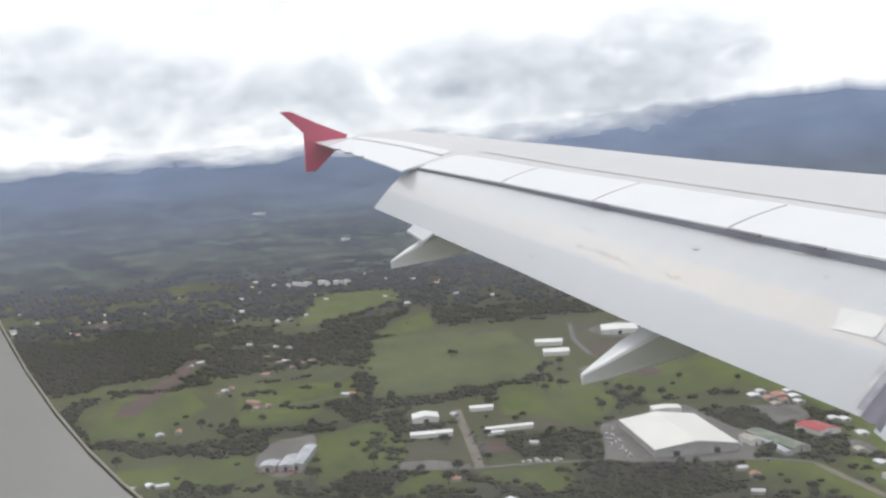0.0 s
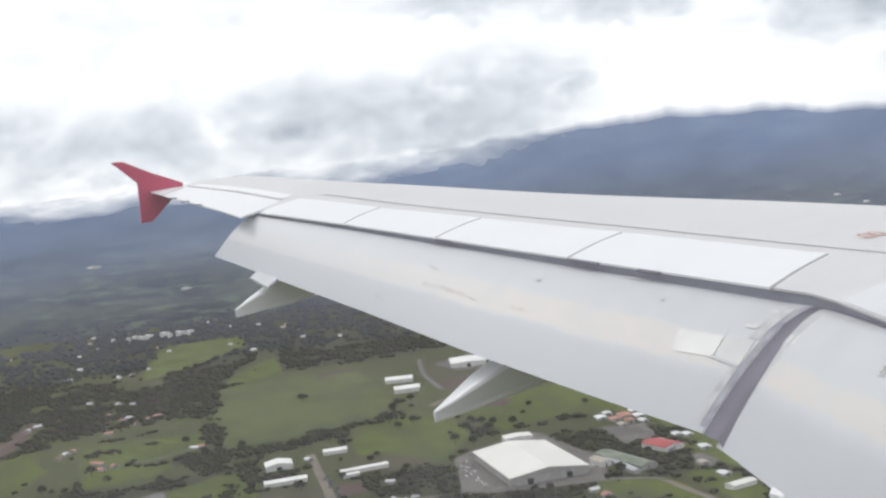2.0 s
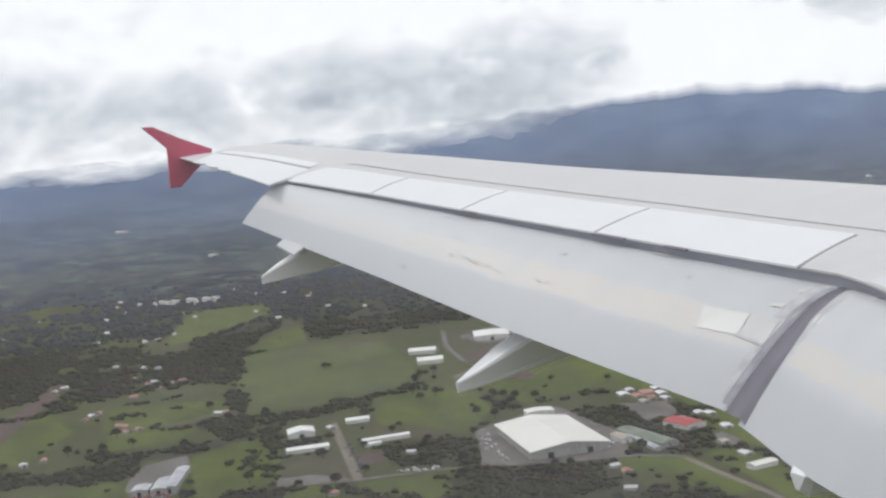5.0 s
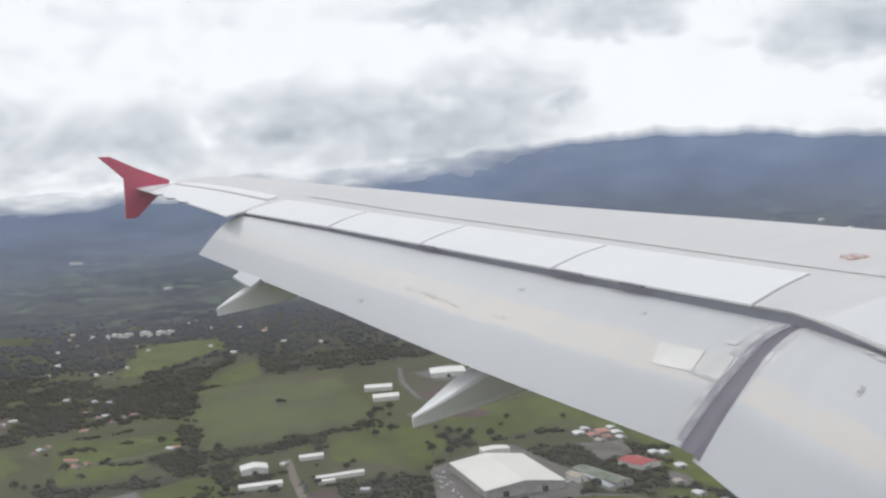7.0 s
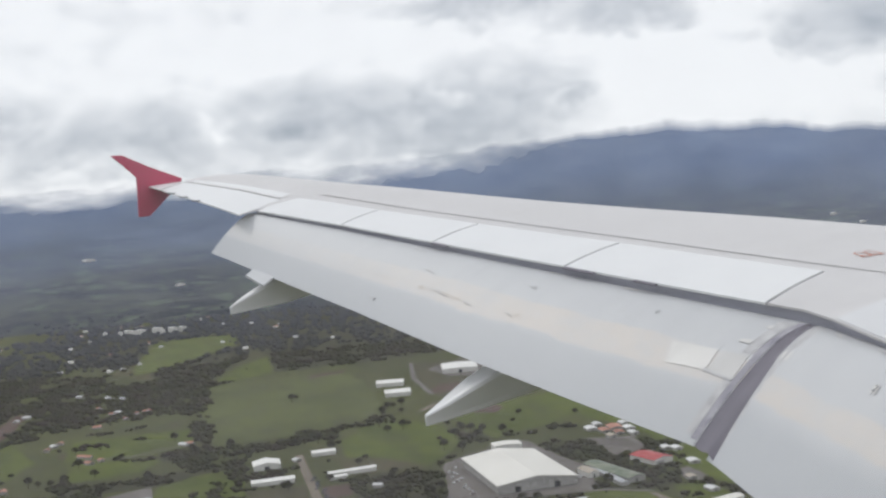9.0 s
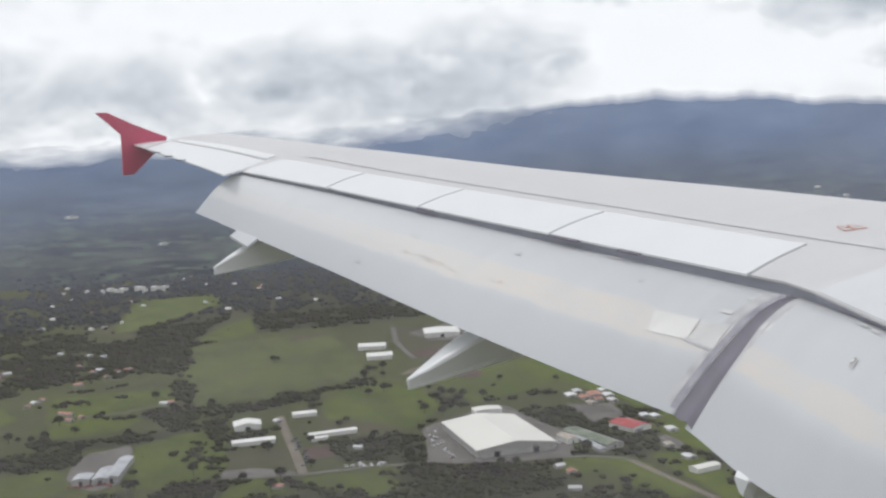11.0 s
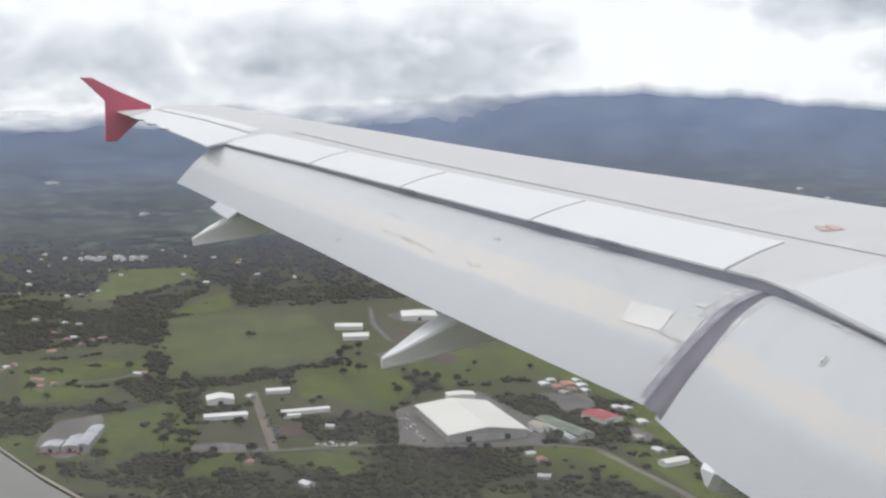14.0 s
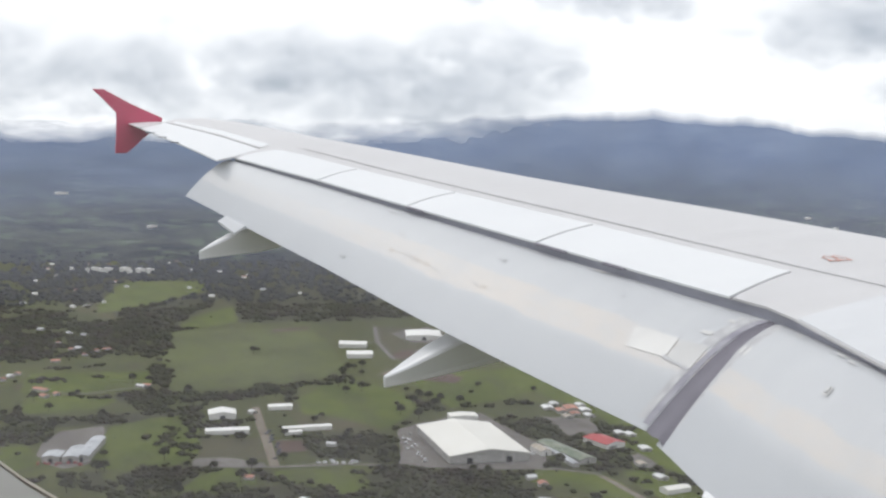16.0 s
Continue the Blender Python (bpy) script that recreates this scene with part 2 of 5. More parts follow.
pane_mat = bpy.data.materials.new("scuffed_window_pane")
pane_mat.use_nodes = True
n = Nodes(pane_mat.node_tree)
tr, di, gl = n.add("ShaderNodeBsdfTransparent"), n.add("ShaderNodeBsdfTranslucent"), n.add("ShaderNodeBsdfGlossy")
di.inputs[0].default_value = (0.96, 0.93, 1.0, 1)
gl.inputs["Roughness"].default_value = 0.05
tc = n.add("ShaderNodeTexCoord")
dirt = n.noise(tc.outputs["Object"], 55.0, 5, 0.6)
mx1, mx2 = n.add("ShaderNodeMixShader"), n.add("ShaderNodeMixShader")
n.link(n.ramp(dirt, 0.35, 0.75, 0.066, 0.102), mx1.inputs[0])
n.link(tr.outputs[0], mx1.inputs[1])
n.link(di.outputs[0], mx1.inputs[2])
mx2.inputs[0].default_value = 0.012
n.link(mx1.outputs[0], mx2.inputs[1])
n.link(gl.outputs[0], mx2.inputs[2])
po = n.add("ShaderNodeOutputMaterial")
n.link(mx2.outputs[0], po.inputs[0])


def grass_build(n, oc):
    """Pasture: patchwork of plots, mottled turf and worn earth."""
    vor = n.add("ShaderNodeTexVoronoi")
    n.link(n.scaled(oc, (0.0062, 0.0040, 0)), vor.inputs["Vector"])
    vor.inputs["Scale"].default_value = 1.0
    sep = n.add("ShaderNodeSeparateColor")
    n.link(vor.outputs["Color"], sep.inputs[0])
    plot = n.mix(n.ramp(sep.outputs[0], 0.15, 0.85), (0.061, 0.069, 0.026), (0.092, 0.102, 0.033))
    plot = n.mix(n.ramp(sep.outputs[1], 0.86, 0.90, 0.0, 0.6), plot, (0.100, 0.078, 0.060))
    turf = n.mix(n.ramp(n.noise(oc, 0.014, 8, 0.65), 0.36, 0.64), plot, (0.070, 0.073, 0.032))
    turf = n.mix(n.ramp(n.noise(oc, 0.05, 6, 0.7), 0.50, 0.72, 0.0, 0.6), turf, (0.042, 0.047, 0.028))
    return n.mix(n.ramp(n.noise(oc, 0.009, 7, 0.7), 0.66, 0.74, 0.0, 0.6), turf, (0.094, 0.070, 0.058))


GRASS = material("pasture_ground", grass_build, 0.95, spec=0.1)


def field_mat(name, a, b, worn=(0.062, 0.060, 0.034), k=0.03):
    def build(n, oc):
        c = n.mix(n.ramp(n.noise(oc, k, 7, 0.65), 0.36, 0.66), a, b)
        c = n.mix(n.ramp(n.noise(n.scaled(oc, (1, 0.45, 1)), k * 0.45, 6, 0.6), 0.45, 0.62, 0, 0.65), c, tuple(v * 0.72 for v in a))
        c = n.mix(n.ramp(n.noise(oc, k * 4, 6, 0.7), 0.50, 0.68, 0, 0.6), c, tuple(v * 0.55 for v in a))
        return n.mix(n.ramp(n.noise(n.scaled(oc, (1, 0.5, 1)), k * 0.8, 8, 0.72), 0.50, 0.68, 0, 0.6), c, worn)
    return material(name, build, 0.95, spec=0.1)


FIELD_GREEN = field_mat("mown_field_green", (0.082, 0.103, 0.025), (0.112, 0.135, 0.031))
FIELD_OLIVE = field_mat("cane_field_olive", (0.096, 0.110, 0.043), (0.116, 0.130, 0.050), k=0.02)
FIELD_MIX = field_mat("rough_pasture", (0.066, 0.074, 0.032), (0.094, 0.106, 0.038), (0.090, 0.070, 0.052), 0.04)
FIELD_LIME = field_mat("meadow_light_green", (0.100, 0.126, 0.034), (0.126, 0.142, 0.048))
FIELD_DARK = field_mat("crop_dark_green", (0.054, 0.068, 0.032), (0.068, 0.084, 0.036), k=0.06)
SOIL = field_mat("ploughed_soil_brown", (0.108, 0.076, 0.064), (0.130, 0.094, 0.078), (0.085, 0.082, 0.05))
GRAVEL = field_mat("gravel_yard_grey", (0.150, 0.138, 0.128), (0.195, 0.180, 0.168), (0.105, 0.10, 0.075), 0.08)
DIRT = field_mat("dirt_road_tan", (0.19, 0.16, 0.13), (0.23, 0.20, 0.165), (0.13, 0.12, 0.08), 0.1)
SCRUB = field_mat("scrub_brown_green", (0.078, 0.074, 0.045), (0.096, 0.090, 0.054), (0.060, 0.064, 0.034), 0.05)


def foliage(name, dark, green, light, island):
    """Leaves: brownish, dark and fresh green by patches and from crown to crown; some light passes through."""
    m = bpy.data.materials.new(name)
    m.use_nodes = True
    n = Nodes(m.node_tree)
    oc = n.add("ShaderNodeTexCoord").outputs["Object"]
    c = n.mix(n.ramp(n.noise(oc, 0.011, 5, 0.6), 0.40, 0.60), dark, green)
    c = n.mix(n.ramp(n.noise(oc, 0.04, 6, 0.65), 0.44, 0.68, 0.0, 0.85), c, light)
    c = n.mix(n.ramp(n.noise(oc, 0.45, 4, 0.7), 0.42, 0.66, 0.0, 0.5), c, tuple(v * 0.6 for v in dark))
    geo = n.add("ShaderNodeNewGeometry")
    k = n.ramp(geo.outputs["Random Per Island"], 0, 1, 1 - island, 1 + island)
    cb = n.add("ShaderNodeCombineColor")
    for i in range(3):
        n.link(k, cb.inputs[i])
    c = n.mix(1.0, c, cb.outputs[0], "MULTIPLY")
    d, t, mx, o = n.add("ShaderNodeBsdfDiffuse"), n.add("ShaderNodeBsdfTranslucent"), n.add("ShaderNodeMixShader"), n.add("ShaderNodeOutputMaterial")
    n.link(c, d.inputs[0])
    n.link(c, t.inputs[0])
    mx.inputs[0].default_value = 0.45
    n.link(d.outputs[0], mx.inputs[1])
    n.link(t.outputs[0], mx.inputs[2])
    n.link(mx.outputs[0], o.inputs[0])
    return m


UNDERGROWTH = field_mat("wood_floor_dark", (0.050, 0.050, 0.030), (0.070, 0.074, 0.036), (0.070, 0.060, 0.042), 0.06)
LEAF = foliage("tree_foliage", (0.082, 0.070, 0.055), (0.068, 0.075, 0.038), (0.092, 0.108, 0.040), 0.26)
LEAF_NEAR = foliage("tree_foliage_near", (0.056, 0.052, 0.036), (0.056, 0.063, 0.033), (0.076, 0.088, 0.036), 0.3)
BARK = two_tone("tree_bark", (0.10, 0.08, 0.06), (0.06, 0.05, 0.04), 1.2, 0.9)
ROOF_WHITE = two_tone("white_sheet_roof", (0.80, 0.79, 0.76), (0.70, 0.69, 0.66), 0.06, 0.5, extra=(0.62, 0.60, 0.56))
ROOF_CREAM = two_tone("cream_sheet_roof", (0.74, 0.72, 0.67), (0.68, 0.66, 0.61), 0.05, 0.5, extra=(0.62, 0.60, 0.55))
ROOF_GREY = two_tone("weathered_zinc_roof", (0.46, 0.47, 0.49), (0.30, 0.31, 0.33), 0.12, 0.5, extra=(0.60, 0.61, 0.62))
ROOF_GREEN = two_tone("green_sheet_roof", (0.115, 0.145, 0.10), (0.22, 0.235, 0.18), 0.12, 0.6)
ROOF_RED = two_tone("red_sheet_roof", (0.42, 0.07, 0.07), (0.33, 0.06, 0.06), 0.2, 0.55)
ROOF_PALE = two_tone("pale_sheet_roof", (0.62, 0.62, 0.61), (0.50, 0.50, 0.49), 0.15, 0.6, ob_random=0.25)
ROOF_TAN = two_tone("tan_sheet_roof", (0.42, 0.37, 0.31), (0.33, 0.29, 0.24), 0.2, 0.7)
ROOF_TILE = two_tone("terracotta_roof", (0.40, 0.20, 0.15), (0.31, 0.16, 0.12), 0.3, 0.75, ob_random=0.3)
WALL_WHITE = two_tone("white_wall", (0.66, 0.65, 0.62), (0.56, 0.55, 0.52), 0.2, 0.8)
WALL_GREY = two_tone("grey_block_wall", (0.36, 0.35, 0.33), (0.28, 0.275, 0.26), 0.2, 0.85)
OPENING = two_tone("dark_opening", (0.05, 0.05, 0.055), (0.03, 0.03, 0.035), 0.5, 0.4)
CAR_W = two_tone("car_white_paint", (0.75, 0.75, 0.75), (0.68, 0.68, 0.68), 2.0, 0.3)
CAR_D = two_tone("car_dark_paint", (0.08, 0.09, 0.12), (0.05, 0.05, 0.07), 2.0, 0.3)
CAR_R = two_tone("car_red_paint", (0.40, 0.05, 0.04), (0.33, 0.04, 0.03), 2.0, 0.3)
GLASSY = two_tone("car_window_dark", (0.03, 0.035, 0.04), (0.02, 0.02, 0.025), 2.0, 0.15)
TYRE = two_tone("black_rubber", (0.02, 0.02, 0.02), (0.03, 0.03, 0.03), 5.0, 0.9)


def far_land(name):
    """A far backdrop: a plain of woods and plots that rises into forested mountains, blue haze painted into its base
    colour and glow.
    """
    m = bpy.data.materials.new(name)
    m.use_nodes = True
    n = Nodes(m.node_tree)
    tc = n.add("ShaderNodeTexCoord")
    oc = tc.outputs["Object"]
    sep = n.add("ShaderNodeSeparateXYZ")
    n.link(oc, sep.inputs[0])
    low = n.ramp(sep.outputs[2], 110.0, 340.0, 1.0, 0.0)
    plain = n.scaled(oc, (1, 0.7, 6.0))
    fold = n.noise(n.scaled(oc, (1, 1, 2.5)), 0.0045, 8, 0.62)
    woods = n.noise(plain, 0.0055, 8, 0.68)
    plots = n.noise(plain, 0.014, 5, 0.6)
    specks = n.noise(plain, 0.075, 3, 0.6)
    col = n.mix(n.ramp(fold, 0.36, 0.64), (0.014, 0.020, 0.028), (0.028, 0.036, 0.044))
    land = n.mix(n.ramp(woods, 0.42, 0.60), (0.020, 0.020, 0.019), (0.058, 0.062, 0.044))
    land = n.mix(n.ramp(plots, 0.54, 0.63, 0.0, 0.9), land, (0.086, 0.106, 0.066))
    land = n.mix(n.ramp(specks, 0.72, 0.76, 0.0, 0.6), land, (0.28, 0.26, 0.25))
    col = n.mix(n.math("MULTIPLY", low, n.ramp(sep.outputs[2], 60.0, 200.0, 1.0, 0.55)), col, land)
    # distance haze put in as blue emission, stronger further out
    haze_glow = n.mix(n.ramp(fold, 0.30, 0.70), (0.142, 0.192, 0.312), (0.174, 0.230, 0.352))
    haze_glow = n.mix(low, haze_glow, (0.112, 0.135, 0.190))
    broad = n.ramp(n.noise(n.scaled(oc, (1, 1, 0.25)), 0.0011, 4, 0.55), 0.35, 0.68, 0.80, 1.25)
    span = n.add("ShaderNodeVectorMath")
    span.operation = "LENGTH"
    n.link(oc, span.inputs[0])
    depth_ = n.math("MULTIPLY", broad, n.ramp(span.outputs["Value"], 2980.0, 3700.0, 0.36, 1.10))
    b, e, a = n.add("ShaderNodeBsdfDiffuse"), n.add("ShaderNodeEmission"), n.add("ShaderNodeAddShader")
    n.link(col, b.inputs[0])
    n.link(haze_glow, e.inputs[0])
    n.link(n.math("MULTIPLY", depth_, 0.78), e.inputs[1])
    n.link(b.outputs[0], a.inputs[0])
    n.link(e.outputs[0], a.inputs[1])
    uv = n.add("ShaderNodeUVMap")
    suv = n.add("ShaderNodeSeparateXYZ")
    n.link(uv.outputs[0], suv.inputs[0])
    torn = n.math("MULTIPLY", n.math("SUBTRACT", n.noise(n.scaled(oc, (1, 1, 2.0)), 0.0042, 4, 0.55), 0.5), 0.22)
    rim_ = n.ramp(n.math("ADD", suv.outputs[1], n.math("MULTIPLY", torn, 0.10)), 0.968, 1.0, 0.0, 1.0)
    mist = n.ramp(n.math("ADD", n.math("ADD", suv.outputs[1], torn), n.ramp(suv.outputs[0], 0.545, 0.68, -0.085, 0.055)), 0.91, 1.06)
    tr_, mx = n.add("ShaderNodeBsdfTransparent"), n.add("ShaderNodeMixShader")
    n.link(n.math("MAXIMUM", mist, rim_), mx.inputs[0])
    n.link(a.outputs[0], mx.inputs[1])
    n.link(tr_.outputs[0], mx.inputs[2])
    o = n.add("ShaderNodeOutputMaterial")
    n.link(mx.outputs[0], o.inputs[0])
    return m


MOUNTAIN = far_land("far_land_painted_haze")

# far foliage: haze painted as a bluish emission that rises with distance
FAR_LEAF = bpy.data.materials.new("far_foliage_painted_haze")
FAR_LEAF.use_nodes = True
n = Nodes(FAR_LEAF.node_tree)
geo = n.add("ShaderNodeNewGeometry")
fb, fe, fa_ = n.add("ShaderNodeBsdfDiffuse"), n.add("ShaderNodeEmission"), n.add("ShaderNodeAddShader")
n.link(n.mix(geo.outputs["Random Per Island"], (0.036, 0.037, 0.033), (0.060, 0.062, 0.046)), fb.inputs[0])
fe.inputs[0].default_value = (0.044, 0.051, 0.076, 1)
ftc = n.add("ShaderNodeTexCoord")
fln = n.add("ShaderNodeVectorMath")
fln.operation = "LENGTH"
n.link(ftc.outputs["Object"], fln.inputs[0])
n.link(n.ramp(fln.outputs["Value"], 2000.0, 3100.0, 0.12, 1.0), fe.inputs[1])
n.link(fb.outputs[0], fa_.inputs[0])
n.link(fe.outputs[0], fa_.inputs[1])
fo = n.add("ShaderNodeOutputMaterial")
n.link(fa_.outputs[0], fo.inputs[0])


# ---------------------------------------------------------------- mesh helpers
def mesh(name, verts, faces, mat, smooth=False, uv=None):
    me = bpy.data.meshes.new(name)
    me.from_pydata([tuple(v) for v in verts], [], faces)
    me.materials.append(mat)
    if uv is not None:
        lay = me.uv_layers.new(name="UVMap")
        idx = np.empty(len(me.loops), dtype=np.int32)
        me.loops.foreach_get("vertex_index", idx)
        lay.data.foreach_set("uv", np.asarray(uv, dtype=np.float32)[idx].ravel())
    me.update()
    if smooth:
        me.shade_smooth()
        me.set_sharp_from_angle(angle=radians(38))
    return me


def part_mesh(name, me, parent, label=""):
    ob = new(name, me)
    ob.parent = parent
    if label:
        ob["label"] = label
    return ob


def part(name, bm, mat, parent, label="", smooth=False):
    me = bpy.data.meshes.new(name)
    bmesh.ops.recalc_face_normals(bm, faces=bm.faces)
    bm.to_mesh(me)
    bm.free()
    me.materials.append(mat)
    if smooth:
        me.shade_smooth()
    return part_mesh(name, me, parent, label)


def empty(name, m, label, category, group="", kind=""):
    ob = new(name)
    ob.matrix_basis = m
    return tagged(ob, label, category, group, kind)


def box(bm, x0, x1, y0, y1, z0, z1, m=None):
    vs = [bm.verts.new((x, y, z)) for x in (x0, x1) for y in (y0, y1) for z in (z0, z1)]
    for f in ((0, 1, 3, 2), (4, 6, 7, 5), (0, 4, 5, 1), (2, 3, 7, 6), (0, 2, 6, 4), (1, 5, 7, 3)):
        bm.faces.new([vs[i] for i in f])
    if m is not None:
        bmesh.ops.transform(bm, matrix=m, verts=vs)
    return vs


def grid_faces(nu, nv, closed=False):
    return [(i * nv + j, (i + 1) * nv + j, (i + 1) * nv + (j + 1) % nv, i * nv + (j + 1) % nv)
            for i in range(nu - 1) for j in range(nv if closed else nv - 1)]


# ---------------------------------------------------------------- the airplane
PLANE = pose(11.8330, -1.3889, 229.8185, 1.245, -0.379, 0.0)
plane = empty("airplane", PLANE, "white and grey airliner wing with a red tip fence, flaps lowered", "airplane")


def zw(y):
    """Height of the wing's reference line, with dihedral and bend."""
    return -1.3 + 0.089 * y + 0.5 * (y / 17) ** 2 - (0.16 * ((y - 12.5) / 4.4) ** 1.5 if y > 12.5 else 0)


def line(*pts):
    ys, xs = [p[0] for p in pts], [p[1] for p in pts]
    return lambda y: float(np.interp(y, ys, xs))


x_crest = line((1.9, -3.00), (7.54, -5.29), (8.68, -5.73), (10.24, -6.40), (12.19, -7.20), (13.27, -7.62), (14.5, -7.86), (15.6, -8.06), (16.3, -8.24), (16.88, -8.44))
crest_h = line((1.9, 0.14), (7.5, 0.155), (9.0, 0.165), (10.0, 0.160), (11.0, 0.158), (12.0, 0.168), (13.0, 0.171), (14.0, 0.169), (15.0, 0.170), (15.6, 0.170), (16.0, 0.158), (16.3, 0.142), (16.6, 0.114), (16.9, 0.082))
nose = line((1.9, 1.9), (7.5, 1.35), (13.0, 0.75), (15.6, 0.36), (16.3, 0.26), (16.88, 0.10))
x_rear = line((1.9, -5.10), (7.06, -6.49), (8.77, -6.91), (10.33, -7.36), (11.66, -7.76), (13.08, -8.13), (13.42, -8.28), (14.94, -8.39), (16.88, -8.63))
x_spt = line((6.40, -7.23), (6.67, -7.29), (8.45, -7.65), (10.01, -8.00), (11.38, -8.32), (12.9, -8.76))
x_ail = line((12.6, -8.98), (15.02, -9.07), (16.94, -9.13))
x_inb = line((1.9, -7.75), (5.0, -7.60), (5.47, -7.48), (6.28, -7.24), (6.40, -7.23))
x_fte = line((6.30, -8.07), (6.42, -8.09), (7.35, -8.27), (8.52, -8.48), (10.16, -8.72), (11.60, -8.98), (12.92, -9.21), (13.1, -9.24))
z_fte = line((6.3, -0.674), (13.1, -0.42))
x_ite = line((1.9, -8.45), (5.33, -8.30), (5.69, -8.25), (6.31, -8.08))
Y_ROOT, Y_KINK, Y_FLAP, Y_TIP = 1.45, 6.42, 13.0, 16.88


def skin(y, s):
    """Upper wing skin: s from 0 at the nose over 1 at the crest to 2 at the rear line."""
    if s <= 1:
        q = 1 - s
        return Vector((x_crest(y) + nose(y) * q, y, zw(y) + crest_h(y) - (crest_h(y) + 0.10) * q ** 2.3))
    q = s - 1
    end = 0.06 if y < 13.1 else 0.035
    return Vector((x_crest(y) + (x_rear(y) - x_crest(y)) * q, y, zw(y) + crest_h(y) - (crest_h(y) - end) * q ** 1.5))


def span_list(a, b, step):
    k = max(2, int(round((b - a) / step)) + 1)
    return [a + (b - a) * i / (k - 1) for i in range(k)]


# wing box: closed section, upper skin and belly
stations = sorted(set(round(v, 4) for v in span_list(Y_ROOT, 13.08, 0.35) + span_list(13.08, 15.6, 0.3) + span_list(15.6, Y_TIP, 0.16)))
S_UP = [0, 0.04, 0.1, 0.2, 0.35, 0.55, 0.8, 1.0, 1.15, 1.35, 1.6, 1.85, 2.0]
verts, ring = [], 0
for y in stations:
    sec = [skin(y, s) for s in S_UP]
    xr, xn = sec[-1].x, sec[0].x
    depth = 0.62 - 0.034 * (y - 1.9)
    low = [Vector((xr, y, zw(y) - 0.13)), Vector((xr * 0.6 + xn * 0.4, y, zw(y) - depth)), Vector((xn - 0.12 * (xn - xr), y, zw(y) - depth * 0.75)),
           Vector((xn - 0.015, y, zw(y) - 0.17))]
    sec += low
    ring = len(sec)
    verts += sec
faces = grid_faces(len(stations), ring, True)
k = len(verts)
verts += verts[:ring] + verts[k - ring:k]
faces += [tuple(range(k, k + ring)), tuple(range(k + 2 * ring - 1, k + ring - 1, -1))]
wing = part_mesh("wing", mesh("wing", verts, faces, WING, True), plane, "light grey painted upper wing skin")


def slab(name, outline, thick, mat, label="", parent=plane, smooth=False, bevel=0.006):
    """A panel from an ordered top outline, with thickness downwards."""
    bm = bmesh.new()
    top = [bm.verts.new(p) for p in outline]
    bot = [bm.verts.new((p[0], p[1], p[2] - thick)) for p in outline]
    k = len(outline)
    bm.faces.new(top)
    bm.faces.new(bot[::-1])
    for i in range(k):
        bm.faces.new((top[i], bot[i], bot[(i + 1) % k], top[(i + 1) % k]))
    return part(name, bm, mat, parent, label, smooth)


# four spoilers over the outer flap
cuts = ((6.70, 8.425), (8.455, 9.995), (10.025, 11.375), (11.405, 12.82))
f_sp = lambda y: x_rear(y) - 0.012
for a, b in cuts:
    # the inner edges are skewed: the front end lies further out than the rear end
    ys0, ys1 = a, b
    skew = 0.34
    vs, uvl = [], []
    cols, rws = 7, 6
    for side in (0, 1):
        for i in range(cols):
            for j in range(rws):
                q = j / (rws - 1)
                y = ys0 + (ys1 - ys0) * i / (cols - 1) + skew * (1 - q)
                x = f_sp(y) + (x_spt(y) - f_sp(y)) * q
                vs.append((x, y, zw(y) + 0.062 * (1 - q) + 0.004 + 0.012 * math.sin(math.pi * q) - side * (0.045 - 0.03 * q)))
    k = cols * rws
    fs = grid_faces(cols, rws)
    fs += [tuple(i + k for i in f[::-1]) for f in fs]
    edge = list(range(rws)) + [i * rws + rws - 1 for i in range(1, cols)] + [(cols - 1) * rws + j for j in range(rws - 2, -1, -1)] + [i * rws for i in range(cols - 2, 0, -1)]
    fs += [(edge[i], edge[i] + k, edge[(i + 1) % len(edge)] + k, edge[(i + 1) % len(edge)]) for i in range(len(edge))]
    part_mesh("spoiler", mesh("spoiler", vs, fs, SPOILER), plane, "clean white spoiler panel")

# fixed skin inboard of the spoilers, and between spoilers and aileron
vs, cols, rws = [], 22, 6
for side in (0, 1):
    for i in range(cols):
        for j in range(rws):
            q, k = j / (rws - 1), i / (cols - 1)
            y = Y_ROOT + (6.672 + 0.34 * (1 - q) - Y_ROOT) * k
            xr = x_inb(y) if y < 6.4 else x_spt(y)
            vs.append((f_sp(y) + (xr - f_sp(y)) * q, y, zw(y) + 0.062 * (1 - q) + 0.004 + 0.012 * math.sin(math.pi * q) - side * (0.045 - 0.03 * q)))
k = cols * rws
fs = grid_faces(cols, rws)
fs += [tuple(i + k for i in f[::-1]) for f in fs]
edge = list(range(rws)) + [i * rws + rws - 1 for i in range(1, cols)] + [(cols - 1) * rws + j for j in range(rws - 2, -1, -1)] + [i * rws for i in range(cols - 2, 0, -1)]
fs += [(edge[i], edge[i] + k, edge[(i + 1) % len(edge)] + k, edge[(i + 1) % len(edge)]) for i in range(len(edge))]
part_mesh("fixed_panel", mesh("fixed_panel", vs, fs, WING), plane, "grey fixed trailing panel")
slab("outer_panel", [(x_rear(13.18) - 0.008, 13.18, zw(13.18) + 0.056), (x_rear(13.39) - 0.008, 13.39, zw(13.39) + 0.05), (-8.965, 12.67, zw(12.67) + 0.002), (-8.765, 12.845, zw(12.845) + 0.006)], 0.012, WING, "grey fixed panel")
